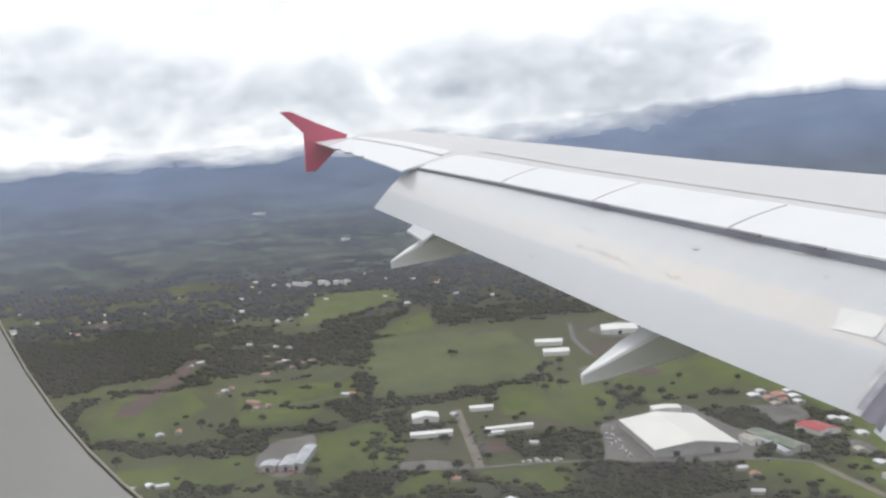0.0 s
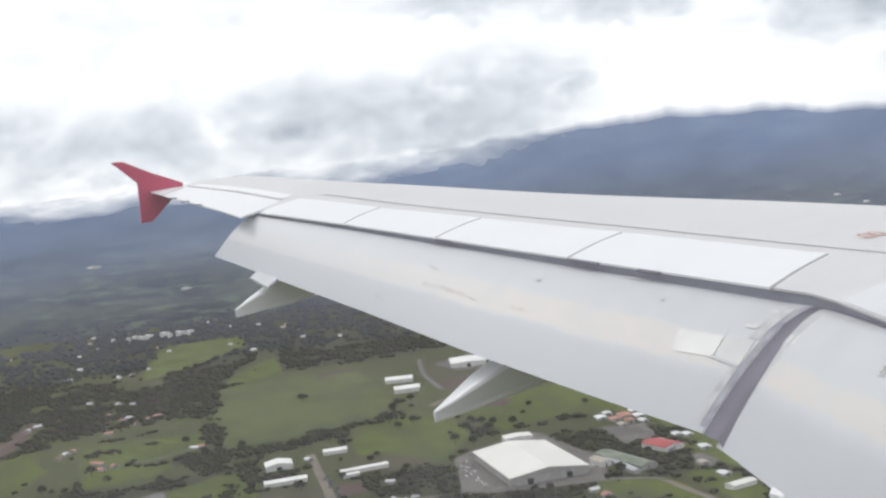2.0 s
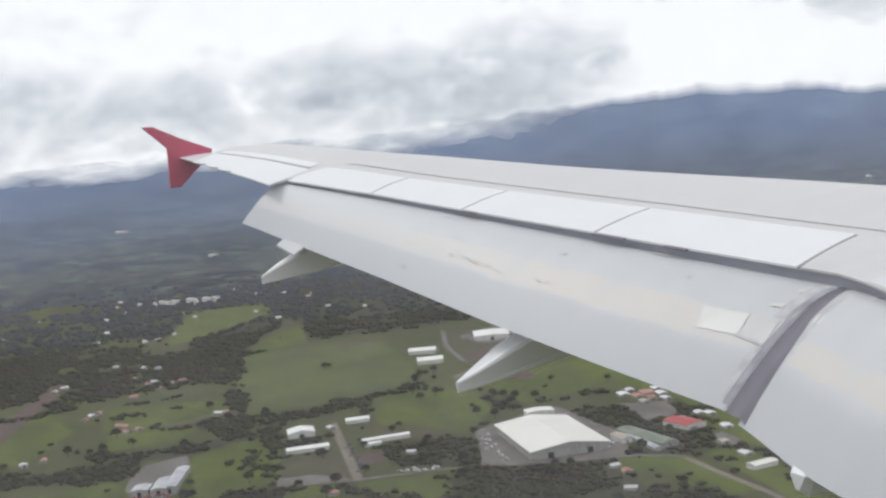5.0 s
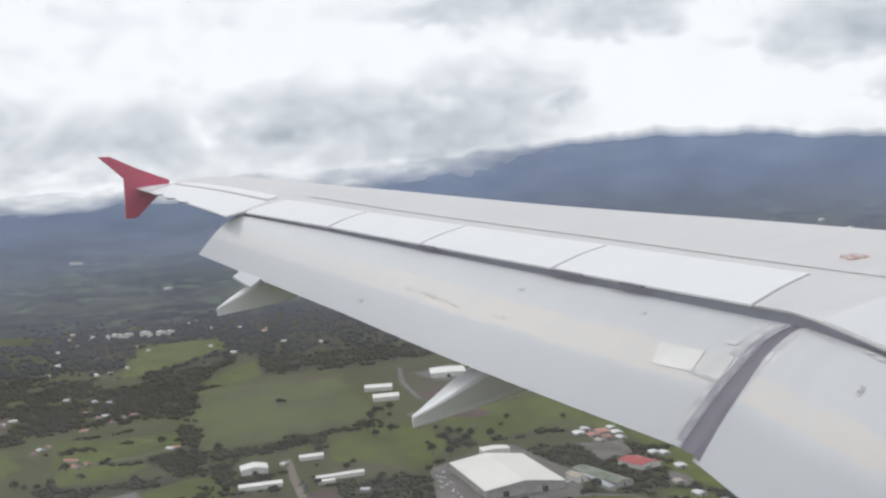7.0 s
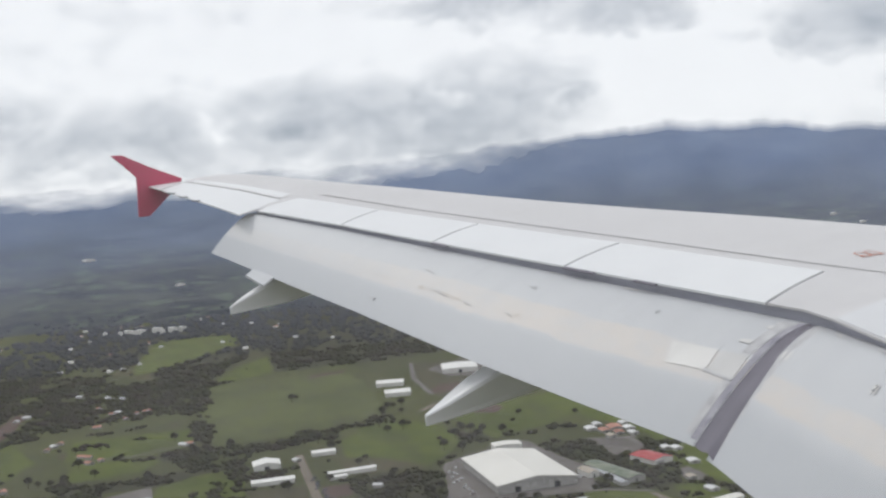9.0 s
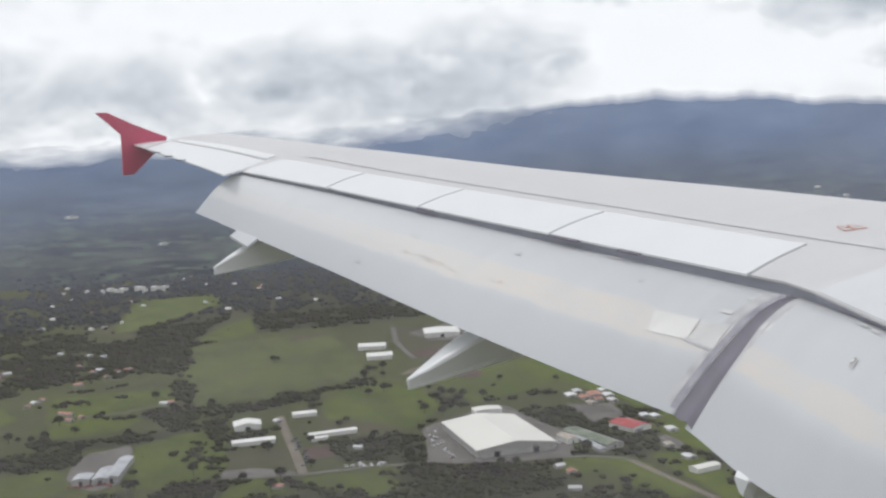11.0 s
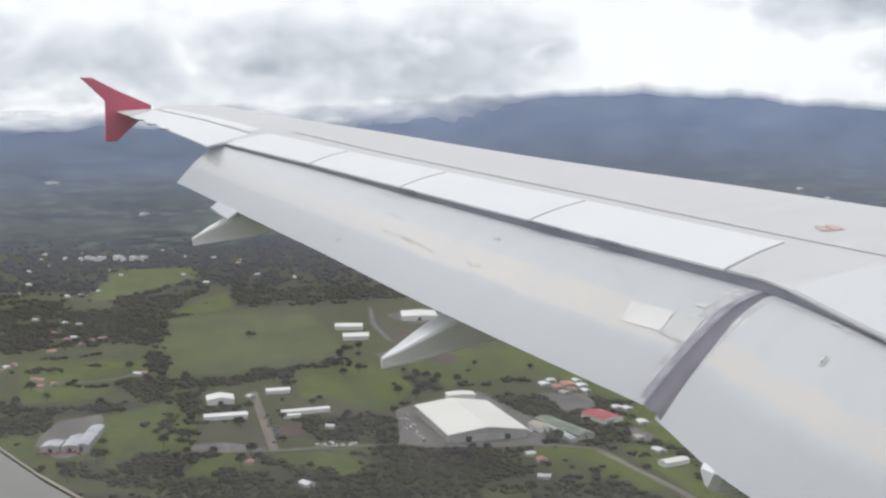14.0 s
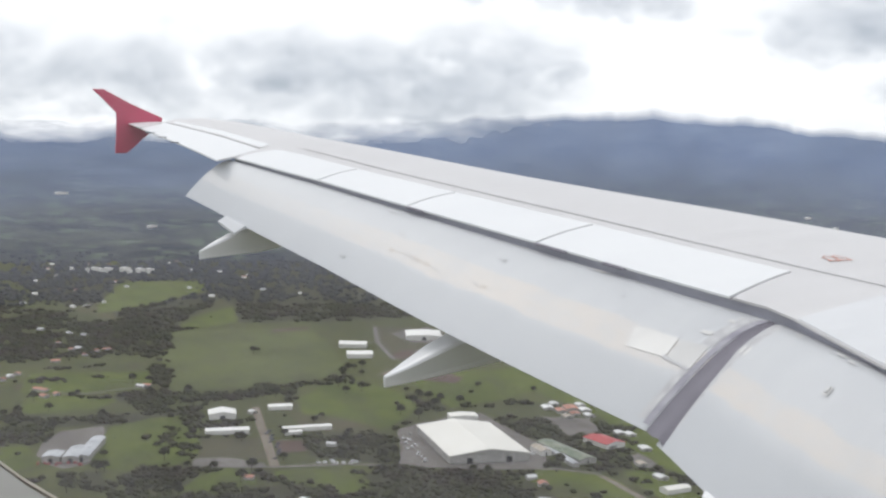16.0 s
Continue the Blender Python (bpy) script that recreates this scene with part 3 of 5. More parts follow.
# inboard spoiler, whiter
vs, cols, rws = [], 12, 6
for side in (0, 1):
    for i in range(cols):
        for j in range(rws):
            q, k = j / (rws - 1), i / (cols - 1)
            y = 3.1 + (6.32 - 0.19 * q - 3.1) * k
            xf, xe = x_rear(y) - 0.11, x_inb(y) + 0.012
            x = xf + (xe - xf) * q
            g = (x - f_sp(y)) / (x_inb(y) - f_sp(y))
            vs.append((x, y, zw(y) + 0.062 * (1 - g) + 0.011 + 0.012 * math.sin(math.pi * g) - side * 0.014))
k = cols * rws
fs = grid_faces(cols, rws)
fs += [tuple(i + k for i in f[::-1]) for f in fs]
edge = list(range(rws)) + [i * rws + rws - 1 for i in range(1, cols)] + [(cols - 1) * rws + j for j in range(rws - 2, -1, -1)] + [i * rws for i in range(cols - 2, 0, -1)]
fs += [(edge[i], edge[i] + k, edge[(i + 1) % len(edge)] + k, edge[(i + 1) % len(edge)]) for i in range(len(edge))]
part_mesh("spoiler", mesh("spoiler", vs, fs, SPOILER_IN), plane, "clean white spoiler panel")
# aileron with its hinge seam


def skew_panel(name, inner, outer, mat, label, raised=0.0, cols=13, rws=5):
    """A panel between the hinge line and the trailing edge with slanting ends: inner and outer give (y at the hinge, y at the edge)."""
    vs_ = []
    for side in (0, 1):
        for i in range(cols):
            for j in range(rws):
                q, k = j / (rws - 1), i / (cols - 1)
                y = (inner[0] + (inner[1] - inner[0]) * q) * (1 - k) + (outer[0] + (outer[1] - outer[0]) * q) * k
                x = x_rear(y) - 0.030 + (x_ail(y) - x_rear(y) + 0.030) * q
                vs_.append((x, y, zw(y) + 0.034 * (1 - q) + 0.006 * math.sin(math.pi * q) + raised - side * (0.045 - 0.03 * q)))
    k = cols * rws
    fs_ = grid_faces(cols, rws)
    fs_ += [tuple(i + k for i in f[::-1]) for f in fs_]
    edge_ = list(range(rws)) + [i * rws + rws - 1 for i in range(1, cols)] + [(cols - 1) * rws + j for j in range(rws - 2, -1, -1)] + [i * rws for i in range(cols - 2, 0, -1)]
    fs_ += [(edge_[i], edge_[i] + k, edge_[(i + 1) % len(edge_)] + k, edge_[(i + 1) % len(edge_)]) for i in range(len(edge_))]
    return part_mesh(name, mesh(name, vs_, fs_, mat), plane, label)


# aileron with slanting ends, and the fixed tip panel beyond it
aileron = skew_panel("aileron", (13.42, 12.66), (16.78, 16.12), SPOILER, "white aileron")
skew_panel("tip_panel", (16.83, 16.19), (16.872, 16.872), SPOILER, "white fixed panel at the wing tip", 0.004, 4)
for y in (14.22, 14.80, 15.42):
    bm = bmesh.new()
    box(bm, -0.085, 0.02, -0.007, 0.007, -0.006, 0.008, Matrix.Translation((x_ail(y), y, zw(y) + 0.004)))
    part("static_wick", bm, GROOVE, aileron, "thin dark static discharge wick")

# long seam ahead of the spoilers
vs = []
for y in span_list(2.0, 16.2, 0.25):
    for dx in (0.150, 0.136):
        x = x_rear(y) + dx * (1.0 if y < 13 else 0.15)
        q = (x - x_crest(y)) / (x_rear(y) - x_crest(y))
        vs.append((x, y, skin(y, 1 + min(1, max(0, q))).z + 0.003))
part_mesh("panel_seam", mesh("panel_seam", vs, grid_faces(len(vs) // 2, 2), SEAM), plane, "thin dark seam in the wing skin")

# dark structure seen through the joints between the spoilers
for y in (6.68, 8.44, 10.01, 11.39):
    vs = []
    for j in range(6):
        q = j / 5
        for dy in (-0.05, 0.05):
            yy = y + 0.34 * (1 - q) + dy
            vs.append((f_sp(yy) + (x_spt(yy) - f_sp(yy)) * q, yy, zw(yy) + 0.062 * (1 - q) - 0.012))
    part_mesh("spoiler_joint", mesh("spoiler_joint", vs, grid_faces(6, 2), SEAM), plane, "dark joint between spoilers")

# dark hinge line of the aileron
vs = []
for y in span_list(13.25, 16.80, 0.25):
    for dx in (-0.002, -0.032):
        vs.append((x_rear(y) + dx, y, zw(y) + 0.028))
part_mesh("hinge_seam", mesh("hinge_seam", vs, grid_faces(len(vs) // 2, 2), SEAM), plane, "dark hinge line of the aileron")

# cove behind the spoilers: wall and floor seen through the slot, shade put into their grey
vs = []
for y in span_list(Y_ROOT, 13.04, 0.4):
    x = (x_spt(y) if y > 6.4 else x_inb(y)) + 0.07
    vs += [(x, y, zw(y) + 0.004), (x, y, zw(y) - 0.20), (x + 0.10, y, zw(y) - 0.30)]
part_mesh("cove", mesh("cove", vs, grid_faces(len(vs) // 3, 3), COVE_SHADE), plane, "grey recess behind the spoilers, its shade put into the colour")


def lift(y):
    """How much closer the flap's nose sits under the spoilers further out."""
    return 0.040 * (y - 6.6) / 6.4 if y > 6.6 else 0.034 * min(1.0, max(0.0, (6.28 - y) / 0.7))


def flap(name, y0, y1, lead, trail, ztrail, label):
    """A lowered flap: round nose under the spoilers, convex top, thin trailing edge, closed ends."""
    ys = span_list(y0, y1, 0.22)
    prof = [(-0.30, -0.24, 1), (-0.26, -0.15, 1), (-0.16, -0.100, 1), (-0.06, -0.082, 1)] + [(u, None, 1) for u in (0.0, 0.08, 0.17, 0.28, 0.4, 0.52, 0.64, 0.76, 0.88, 0.97, 1.0)]
    vs, uv = [], []
    for y in ys:
        xl, xt, zt = lead(y), trail(y), ztrail(y)
        up = lift(y)
        sec, uvs = [], []
        for u, h, _ in prof:
            if h is not None:
                sec.append((xl - u * 0.6, y, zw(y) + h + up))
                uvs.append((y, 0.0))
            else:
                sec.append((xl + (xt - xl) * u, y, zw(y) - 0.078 + up + (zt + 0.078 - up) * u ** 1.45))
                uvs.append((y, u))
        for u in (0.985, 0.7, 0.4, 0.1):
            zt2 = zw(y) - 0.078 + up + (zt + 0.078 - up) * u ** 1.45
            sec.append((xl + (xt - xl) * u + 0.01, y, zt2 - 0.012 - 0.16 * (1 - u) ** 0.8))
            uvs.append((y, 1.0))
        sec.append((xl + 0.1, y, zw(y) - 0.27))
        uvs.append((y, 1.0))
        vs += sec
        uv += uvs
        m = len(sec)
    fs = grid_faces(len(ys), m, True)
    fs += [tuple(range(m)), tuple(range(len(vs) - 1, len(vs) - m - 1, -1))]
    ob = part_mesh(name, mesh(name, vs, fs, FLAP, True, uv), plane, label)
    return ob


outer_flap = flap("outboard_flap", 6.425, Y_FLAP, x_spt, x_fte, z_fte, "lowered outer flap, pale grey with a worn warm band")
inner_flap = flap("inboard_flap", 1.6, 6.335, x_inb, x_ite, lambda y: -0.72, "lowered inner flap, pale grey with a worn warm band")


def flap_point(lead, trail, ztrail, y, u, up=0.004):
    u = max(u, 0.0)
    return (lead(y) + (trail(y) - lead(y)) * u, y, zw(y) - 0.078 + lift(y) + (ztrail(y) + 0.078 - lift(y)) * u ** 1.45 + up)


def decal(name, pts, lead, trail, ztrail, mat, parent, label, up=0.004):
    """A thin sheet lying on the flap, from four (y, u) corners."""
    vs, k = [], 7
    (a, b, c, d) = pts
    for i in range(k):
        for j in range(k):
            s, t = i / (k - 1), j / (k - 1)
            y = (1 - s) * ((1 - t) * a[0] + t * d[0]) + s * ((1 - t) * b[0] + t * c[0])
            u = (1 - s) * ((1 - t) * a[1] + t * d[1]) + s * ((1 - t) * b[1] + t * c[1])
            vs.append(flap_point(lead, trail, ztrail, y, u, up))
    return part_mesh(name, mesh(name, vs, grid_faces(k, k), mat, True), parent, label)


decal("repair_patch", ((7.04, 0.44), (6.71, 0.42), (6.68, 0.58), (6.97, 0.60)), x_spt, x_fte, z_fte, PATCH, outer_flap, "bright white repair patch")
for y, u, d in ((8.524, 0.262, 0.045), (10.038, 0.82, 0.055), (7.363, 0.215, 0.018)):
    # short dark marks with a hooked end
    decal("mark", ((y + d, u), (y + d * 0.5, u + 0.012), (y - d, u + 0.030), (y - d * 0.6, u + 0.016)), x_spt, x_fte, z_fte, INK, outer_flap, "small dark worn mark", 0.005)
    decal("mark", ((y - d * 0.5, u - 0.012), (y - d, u - 0.004), (y - d, u + 0.026), (y - d * 0.6, u + 0.020)), x_spt, x_fte, z_fte, INK, outer_flap, "small dark worn mark", 0.0055)
for y, u, d in ((10.10, 0.095, 0.10), (9.99, 0.395, 0.04), (9.66, 0.365, 0.09), (8.47, 0.572, 0.06), (9.30, 0.565, 0.12), (8.95, 0.585, 0.08)):
    decal("smear", ((y + d, u), (y + d * 0.4, u - 0.006), (y - d, u + 0.024), (y - d * 0.2, u + 0.022)), x_spt, x_fte, z_fte, SMEAR, outer_flap, "faint brownish smear", 0.0048)


# rubbing strips and seal at the joint of the two flaps
def joint(name, pairs, u0, u1, mat, label, n_u=14):
    vs_ = []
    for i in range(n_u):
        u = u0 + (u1 - u0) * i / (n_u - 1)
        for y, dz in pairs:
            a = flap_point(x_spt, x_fte, z_fte, max(y, 6.42), u, dz)
            vs_.append((a[0], y - 0.05 * max(0.0, 1 - u / 0.3) ** 1.5, a[2]))
    part_mesh(name, mesh(name, vs_, grid_faces(n_u, len(pairs)), mat, True), outer_flap, label)


n_u = 14
joint("joint_groove", ((6.434, 0.002), (6.42, -0.006), (6.39, -0.020), (6.355, -0.024), (6.325, -0.020), (6.30, -0.030), (6.24, -0.09)), 0.0, 0.995, GROOVE, "dark groove between the flaps")
joint("worn_edge", ((6.475, 0.003), (6.455, 0.004), (6.430, 0.003)), 0.03, 0.97, SEAL, "scuffed dark edge beside the groove")
joint("worn_edge", ((6.53, 0.002), (6.50, 0.003), (6.477, 0.003)), 0.58, 0.95, GRIME, "scuffed grey edge beside the groove")
joint("worn_edge", ((6.56, 0.002), (6.52, 0.003), (6.477, 0.003)), 0.05, 0.40, GRIME, "scuffed grey edge beside the groove")
decal("repair_patch", ((6.680, 0.425), (6.50, 0.41), (6.478, 0.592), (6.672, 0.572)), x_spt, x_fte, z_fte, PATCH_GREY, outer_flap, "dull grey repair patch beside the bright one")
decal("patch_edge", ((6.70, 0.566), (6.48, 0.592), (6.478, 0.612), (6.69, 0.590)), x_spt, x_fte, z_fte, GRIME, outer_flap, "dark scuffed lower edge of the patch", 0.0055)
vs = []
for i in range(n_u):
    u = 0.02 + 0.93 * i / (n_u - 1)
    for y, dz in ((6.333, 0.003), (6.245, 0.004)):
        vs.append(flap_point(x_inb, x_ite, lambda v: -0.72, y, u, dz))
part_mesh("edge_strip", mesh("edge_strip", vs, grid_faces(n_u, 2), GRIME, True), inner_flap, "scuffed grey edge strip")
for y, u, dy, du in ((6.50, 0.075, 0.05, 0.025), (6.55, 0.13, 0.03, 0.03), (6.60, 0.30, 0.04, 0.025), (6.46, 0.055, 0.03, 0.02), (7.78, 0.005, 0.06, 0.03), (8.56, 0.005, 0.03, 0.02)):
    decal("clip", ((y + dy, u), (y - dy, u - 0.01), (y - dy, u + du), (y + dy, u + du)), x_spt, x_fte, z_fte, PATCH, outer_flap, "small bright metal clip", 0.006)
for y, u in ((6.275, 0.30),):
    decal("clip", ((y + 0.04, u), (y - 0.03, u - 0.01), (y - 0.03, u + 0.06), (y + 0.04, u + 0.06)), x_inb, x_ite, lambda v: -0.72, PATCH, inner_flap, "small bright metal clip", 0.006)

# painted numeral on its pale plate on the inner flap, lying on its surface
u_n, y_n = 0.301, 5.43
INNER = (x_inb, x_ite, lambda v: -0.72)
dU = (Vector(flap_point(*INNER, y_n, u_n - 0.05)) - Vector(flap_point(*INNER, y_n, u_n + 0.05))).normalized()
dY = (Vector(flap_point(*INNER, y_n - 0.1, u_n)) - Vector(flap_point(*INNER, y_n + 0.1, u_n))).normalized()
for name_, grow, up, mat_, lab in (("numeral_outline", 0.009, 0.007, PATCH, "white outline of a painted numeral"), ("numeral", 0.0, 0.011, NUMERAL, "small painted numeral")):
    cu = bpy.data.curves.new(name_, "FONT")
    cu.body, cu.size, cu.align_x, cu.align_y, cu.offset = "2", 0.066, "CENTER", "CENTER", grow
    tmp = new(name_, cu)
    me = bpy.data.meshes.new_from_object(tmp)
    bpy.data.objects.remove(tmp)
    me.materials.append(mat_)
    me.transform(Matrix.Translation(flap_point(*INNER, y_n, u_n, up)) @ Matrix((dY, dU, dY.cross(dU))).transposed().to_4x4())
    part_mesh(name_, me, inner_flap, lab)

# red stencil on the inner wing skin, worn to an outline
vs, fs = [], []


def skin_at(x, y, up):
    q = (x - x_crest(y)) / (x_rear(y) - x_crest(y))
    return (x, y, skin(y, 1 + min(1, max(0, q))).z + up)


def stroke(a, b, wd):
    d = (Vector(b) - Vector(a)).normalized()
    s = Vector((-d.y, d.x)) * wd
    for p in (Vector(a) + s, Vector(b) + s, Vector(b) - s, Vector(a) - s):
        vs.append(skin_at(p.x, p.y, 0.005))
    k = len(vs)
    fs.append((k - 4, k - 3, k - 2, k - 1))


for cx, cy in ((-6.005, 7.150), (-5.925, 7.135)):
    ring_ = [(cx + 0.034 * math.cos(i * math.pi / 5), cy + 0.020 + 0.072 * math.sin(i * math.pi / 5)) for i in range(10)]
    for i in range(10):
        stroke(ring_[i], ring_[(i + 1) % 10], 0.0065)
stroke((-6.065, 7.125), (-5.885, 7.085), 0.009)
stroke((-6.065, 7.125), (-6.035, 7.150), 0.008)
part_mesh("stencil", mesh("stencil", vs, fs, REDINK), wing, "faded red stencil")

# pale fixed strip ahead of the aileron
vs, uvl = [], span_list(13.5, 16.62, 0.2)
for y in uvl:
    for dx in (0.012, 0.055, 0.10):
        vs.append(skin_at(x_rear(y) + dx * (1.3 - 0.22 * (y - 13.5)), y, 0.004))
part_mesh("fixed_strip", mesh("fixed_strip", vs, grid_faces(len(uvl), 3), SPOILER), plane, "pale fixed strip ahead of the aileron")
# dark seals hanging from the spoilers' rear edges
for y0, y1 in ((8.12, 8.44), (9.80, 10.0), (7.55, 7.75)):
    slab("edge_seal", [(x_spt(y0) + 0.02, y0, zw(y0) + 0.002), (x_spt(y1) + 0.02, y1, zw(y1) + 0.002), (x_spt(y1) - 0.022, y1, zw(y1) - 0.004), (x_spt(y0) - 0.030, y0, zw(y0) - 0.004)], 0.012, GROOVE, "dark rubber seal under a spoiler's rear edge")
for y, u, d in ((5.62, 0.015, 0.035), (5.50, 0.03, 0.03), (6.05, 0.02, 0.03)):
    decal("clip", ((y + d, u), (y - d, u), (y - d, u + 0.022), (y + d, u + 0.022)), *INNER, PATCH, inner_flap, "small bright metal clip", 0.006)

# wing tip fence
bm = bmesh.new()
outline = ((-8.665, 0.622), (-9.11, 0.81), (-9.45, 0.985), (-9.60, 0.985), (-9.275, 0.68), (-9.30, 0.13), (-9.15, 0.135), (-9.06, 0.215), (-8.93, 0.34), (-8.80, 0.45), (-8.70, 0.53))
l1 = [bm.verts.new((x, 16.925, zz)) for x, zz in outline]
l0 = [bm.verts.new((x, 16.875, zz)) for x, zz in outline]
bm.faces.new(l1)
bm.faces.new(l0[::-1])
for i in range(len(outline)):
    bm.faces.new((l1[i], l0[i], l0[(i + 1) % len(outline)], l1[(i + 1) % len(outline)]))
bmesh.ops.bevel(bm, geom=[e for e in bm.edges], offset=0.008, segments=1, affect="EDGES")
part("wingtip_fence", bm, RED, plane, "swept red wing tip fence")


def fairing(yc, secs, name="flap_track_fairing"):
    """Canoe-shaped fairing: sections of x, half width, top, bottom."""
    vs, k = [], 12
    for x, hw, zt, zb in secs:
        for j in range(k):
            a = 2 * math.pi * j / k + math.pi / k
            c, s = math.cos(a), math.sin(a)
            sx = math.copysign(abs(c) ** 0.3, c)
            sz = math.copysign(abs(s) ** 0.3, s)
            taper = 1.0 if s > 0 else 0.40
            vs.append((x, yc + hw * sx * taper, (zt + zb) / 2 + (zt - zb) / 2 * sz))
    fs = grid_faces(len(secs), k, True) + [tuple(range(k)), tuple(range(len(vs) - 1, len(vs) - k - 1, -1))]
    return part_mesh(name, mesh(name, vs, fs, FAIRING), plane, "pointed grey flap track fairing")


fairing(8.63, ((-8.77, 0.018, -1.390, -1.470), (-8.62, 0.07, -1.313, -1.452), (-8.40, 0.125, -1.195, -1.420), (-8.1, 0.16, -1.06, -1.375), (-7.7, 0.17, -0.92, -1.31), (-7.1, 0.14, -0.80, -1.12), (-6.5, 0.05, -0.74, -0.92)))
fa = fairing(11.80, ((-9.36, 0.012, -0.755, -0.83), (-9.2, 0.06, -0.66, -0.813), (-9.02, 0.10, -0.57, -0.793), (-8.8, 0.13, -0.47, -0.776), (-8.45, 0.14, -0.37, -0.70), (-8.0, 0.11, -0.30, -0.58), (-7.5, 0.04, -0.28, -0.42)))
fairing(5.65, ((-8.27, 0.05, -1.47, -1.55), (-8.22, 0.085, -1.43, -1.59), (-7.9, 0.13, -1.24, -1.60), (-7.4, 0.16, -1.05, -1.5), (-6.6, 0.12, -0.98, -1.25)))
# small tab of the outer fairing behind the trailing edge
slab("fairing_tab", [(-8.96, 11.60, zw(11.6) - 0.462), (-9.11, 11.47, zw(11.5) - 0.512), (-9.17, 11.84, zw(11.8) - 0.462), (-9.02, 12.07, zw(12.0) - 0.442)], 0.02, FLAP, "small grey tab behind the flap")

# ---------------------------------------------------------------- cabin side with the window
CX, CY, CZ = -11.8315, 1.3942, 0.2294      # where the camera rests, in the airplane's own coordinates
WY = CY + 0.22                             # plane of the window bezel's rim


def rim(k=72, grow=0.0, dy=0.0):
    """Rounded opening of the window bezel, four elliptic corners."""
    pts = []
    corners = ((0.28, 0.13, 0.09, 0.12), (0.104, 0.13, 0.1152, 0.12), (0.104, 0.0049, 0.1152, 0.1151), (0.28, -0.02, 0.09, 0.125))
    for i in range(k):
        a = 2 * math.pi * i / k
        mx, mz, rx, rz = corners[i * 4 // k]
        pts.append((CX + mx + (rx + grow) * math.cos(a), WY + dy, CZ + mz + (rz + grow) * math.sin(a)))
    return pts


K = 72
wall_out = [(CX + 0.19 + 0.75 * max(-1, min(1, 1.5 * math.cos(2 * math.pi * i / K))), WY - 0.05, CZ + 0.06 + 0.85 * max(-1, min(1, 1.5 * math.sin(2 * math.pi * i / K)))) for i in range(K)]
rings = [rim(K, 0.006, 0.005), rim(K, 0.001, 0.003), rim(K, 0.0, 0.0), rim(K, 0.004, -0.004), rim(K, 0.03, -0.022), rim(K, 0.055, -0.04), rim(K, 0.07, -0.048), wall_out]
vs = [p for r_ in rings for p in r_]
part_mesh("cabin_wall", mesh("cabin_wall", vs, grid_faces(len(rings), K, True), CABIN, True), plane, "light grey-beige cabin side panel round the window")
rings = [rim(K, 0.0005, 0.0055), rim(K, 0.0005, 0.0085), rim(K, 0.012, 0.0095), rim(K, 0.012, 0.0055)]
part_mesh("window_gasket", mesh("window_gasket", [p for r_ in rings for p in r_], grid_faces(len(rings), K, True), GASKET, True), plane, "tan window gasket")
pane = part_mesh("window_pane", mesh("window_pane", rim(K, 0.05, 0.03), [tuple(range(K))], pane_mat), plane, "slightly scuffed clear window pane")
pane.visible_shadow = False
# outer fuselage skin round the same window, its opening flared outwards
outer = [(p[0] + 0.3 * (p[0] - CX - 0.19), WY + 0.12 - 0.22 * (p[2] - CZ) ** 2, p[2] + 0.2 * (p[2] - CZ)) for p in wall_out]
rings = [rim(K, 0.06, 0.032), rim(K, 0.17, 0.10), rim(K, 0.19, 0.115), outer]
part_mesh("fuselage_skin", mesh("fuselage_skin", [p for r_ in rings for p in r_], grid_faces(len(rings), K, True), SKIN, True), plane, "white painted fuselage skin round the window")
# the side of the fuselage, cut round the window's skin panel
vs, fs = [], []
sx, sa = span_list(-19.0, -3.0, 0.25), [radians(a_) for a_ in range(-100, 101, 4)]
for x in sx:
    for a_ in sa:
        vs.append((x, -0.20 + 1.955 * math.cos(a_), CZ - 0.30 + 1.955 * math.sin(a_)))
for i, j in ((i, j) for i in range(len(sx) - 1) for j in range(len(sa) - 1)):
    xm, zm = (sx[i] + sx[i + 1]) / 2, CZ - 0.30 + 1.955 * math.sin((sa[j] + sa[j + 1]) / 2)
    if not (CX - 0.70 < xm < CX + 1.08 and CZ - 0.86 < zm < CZ + 1.0):
        k = i * len(sa) + j
        fs.append((k, k + len(sa), k + len(sa) + 1, k + 1))
part_mesh("fuselage_shell", mesh("fuselage_shell", vs, fs, SKIN, True), plane, "white painted side of the fuselage")

# ---------------------------------------------------------------- ground, plots and distance
def polar(radii, azs, height):
    vs = [(r * math.cos(a), r * math.sin(a), height(r, a)) for r in radii for a in azs]
    return vs, grid_faces(len(radii), len(azs), True)


azs = [2 * math.pi * i / 96 for i in range(96)]
vs, fs = polar([0.5, 150, 400, 700, 1000, 1400, 1900, 2500, 3200, 4000, 4600], azs, lambda r, a: 0.0)
fs.append(tuple(range(95, -1, -1)))
ground = new("ground", mesh("ground", vs, fs, GRASS))
tagged(ground, "green patchwork of pastures and plots far below", "ground", kind="structure")

RIDGE = line((-180, 1.80), (-90, 1.60), (0, 1.70), (25, 1.80), (38, 2.45), (42.7, 2.60), (46, 2.95), (49.5, 3.45), (53.5, 3.80), (55.5, 3.75), (58, 3.60), (62.5, 3.25), (65, 3.05), (68, 2.95), (78, 2.75), (84, 2.55), (90, 2.45), (97, 2.20), (120, 1.70), (180, 1.80))
SHELF = line((-180, 150), (38, 150), (52, 180), (66, 285), (90, 300), (120, 200), (180, 150))     # how high the plain climbs before the slopes


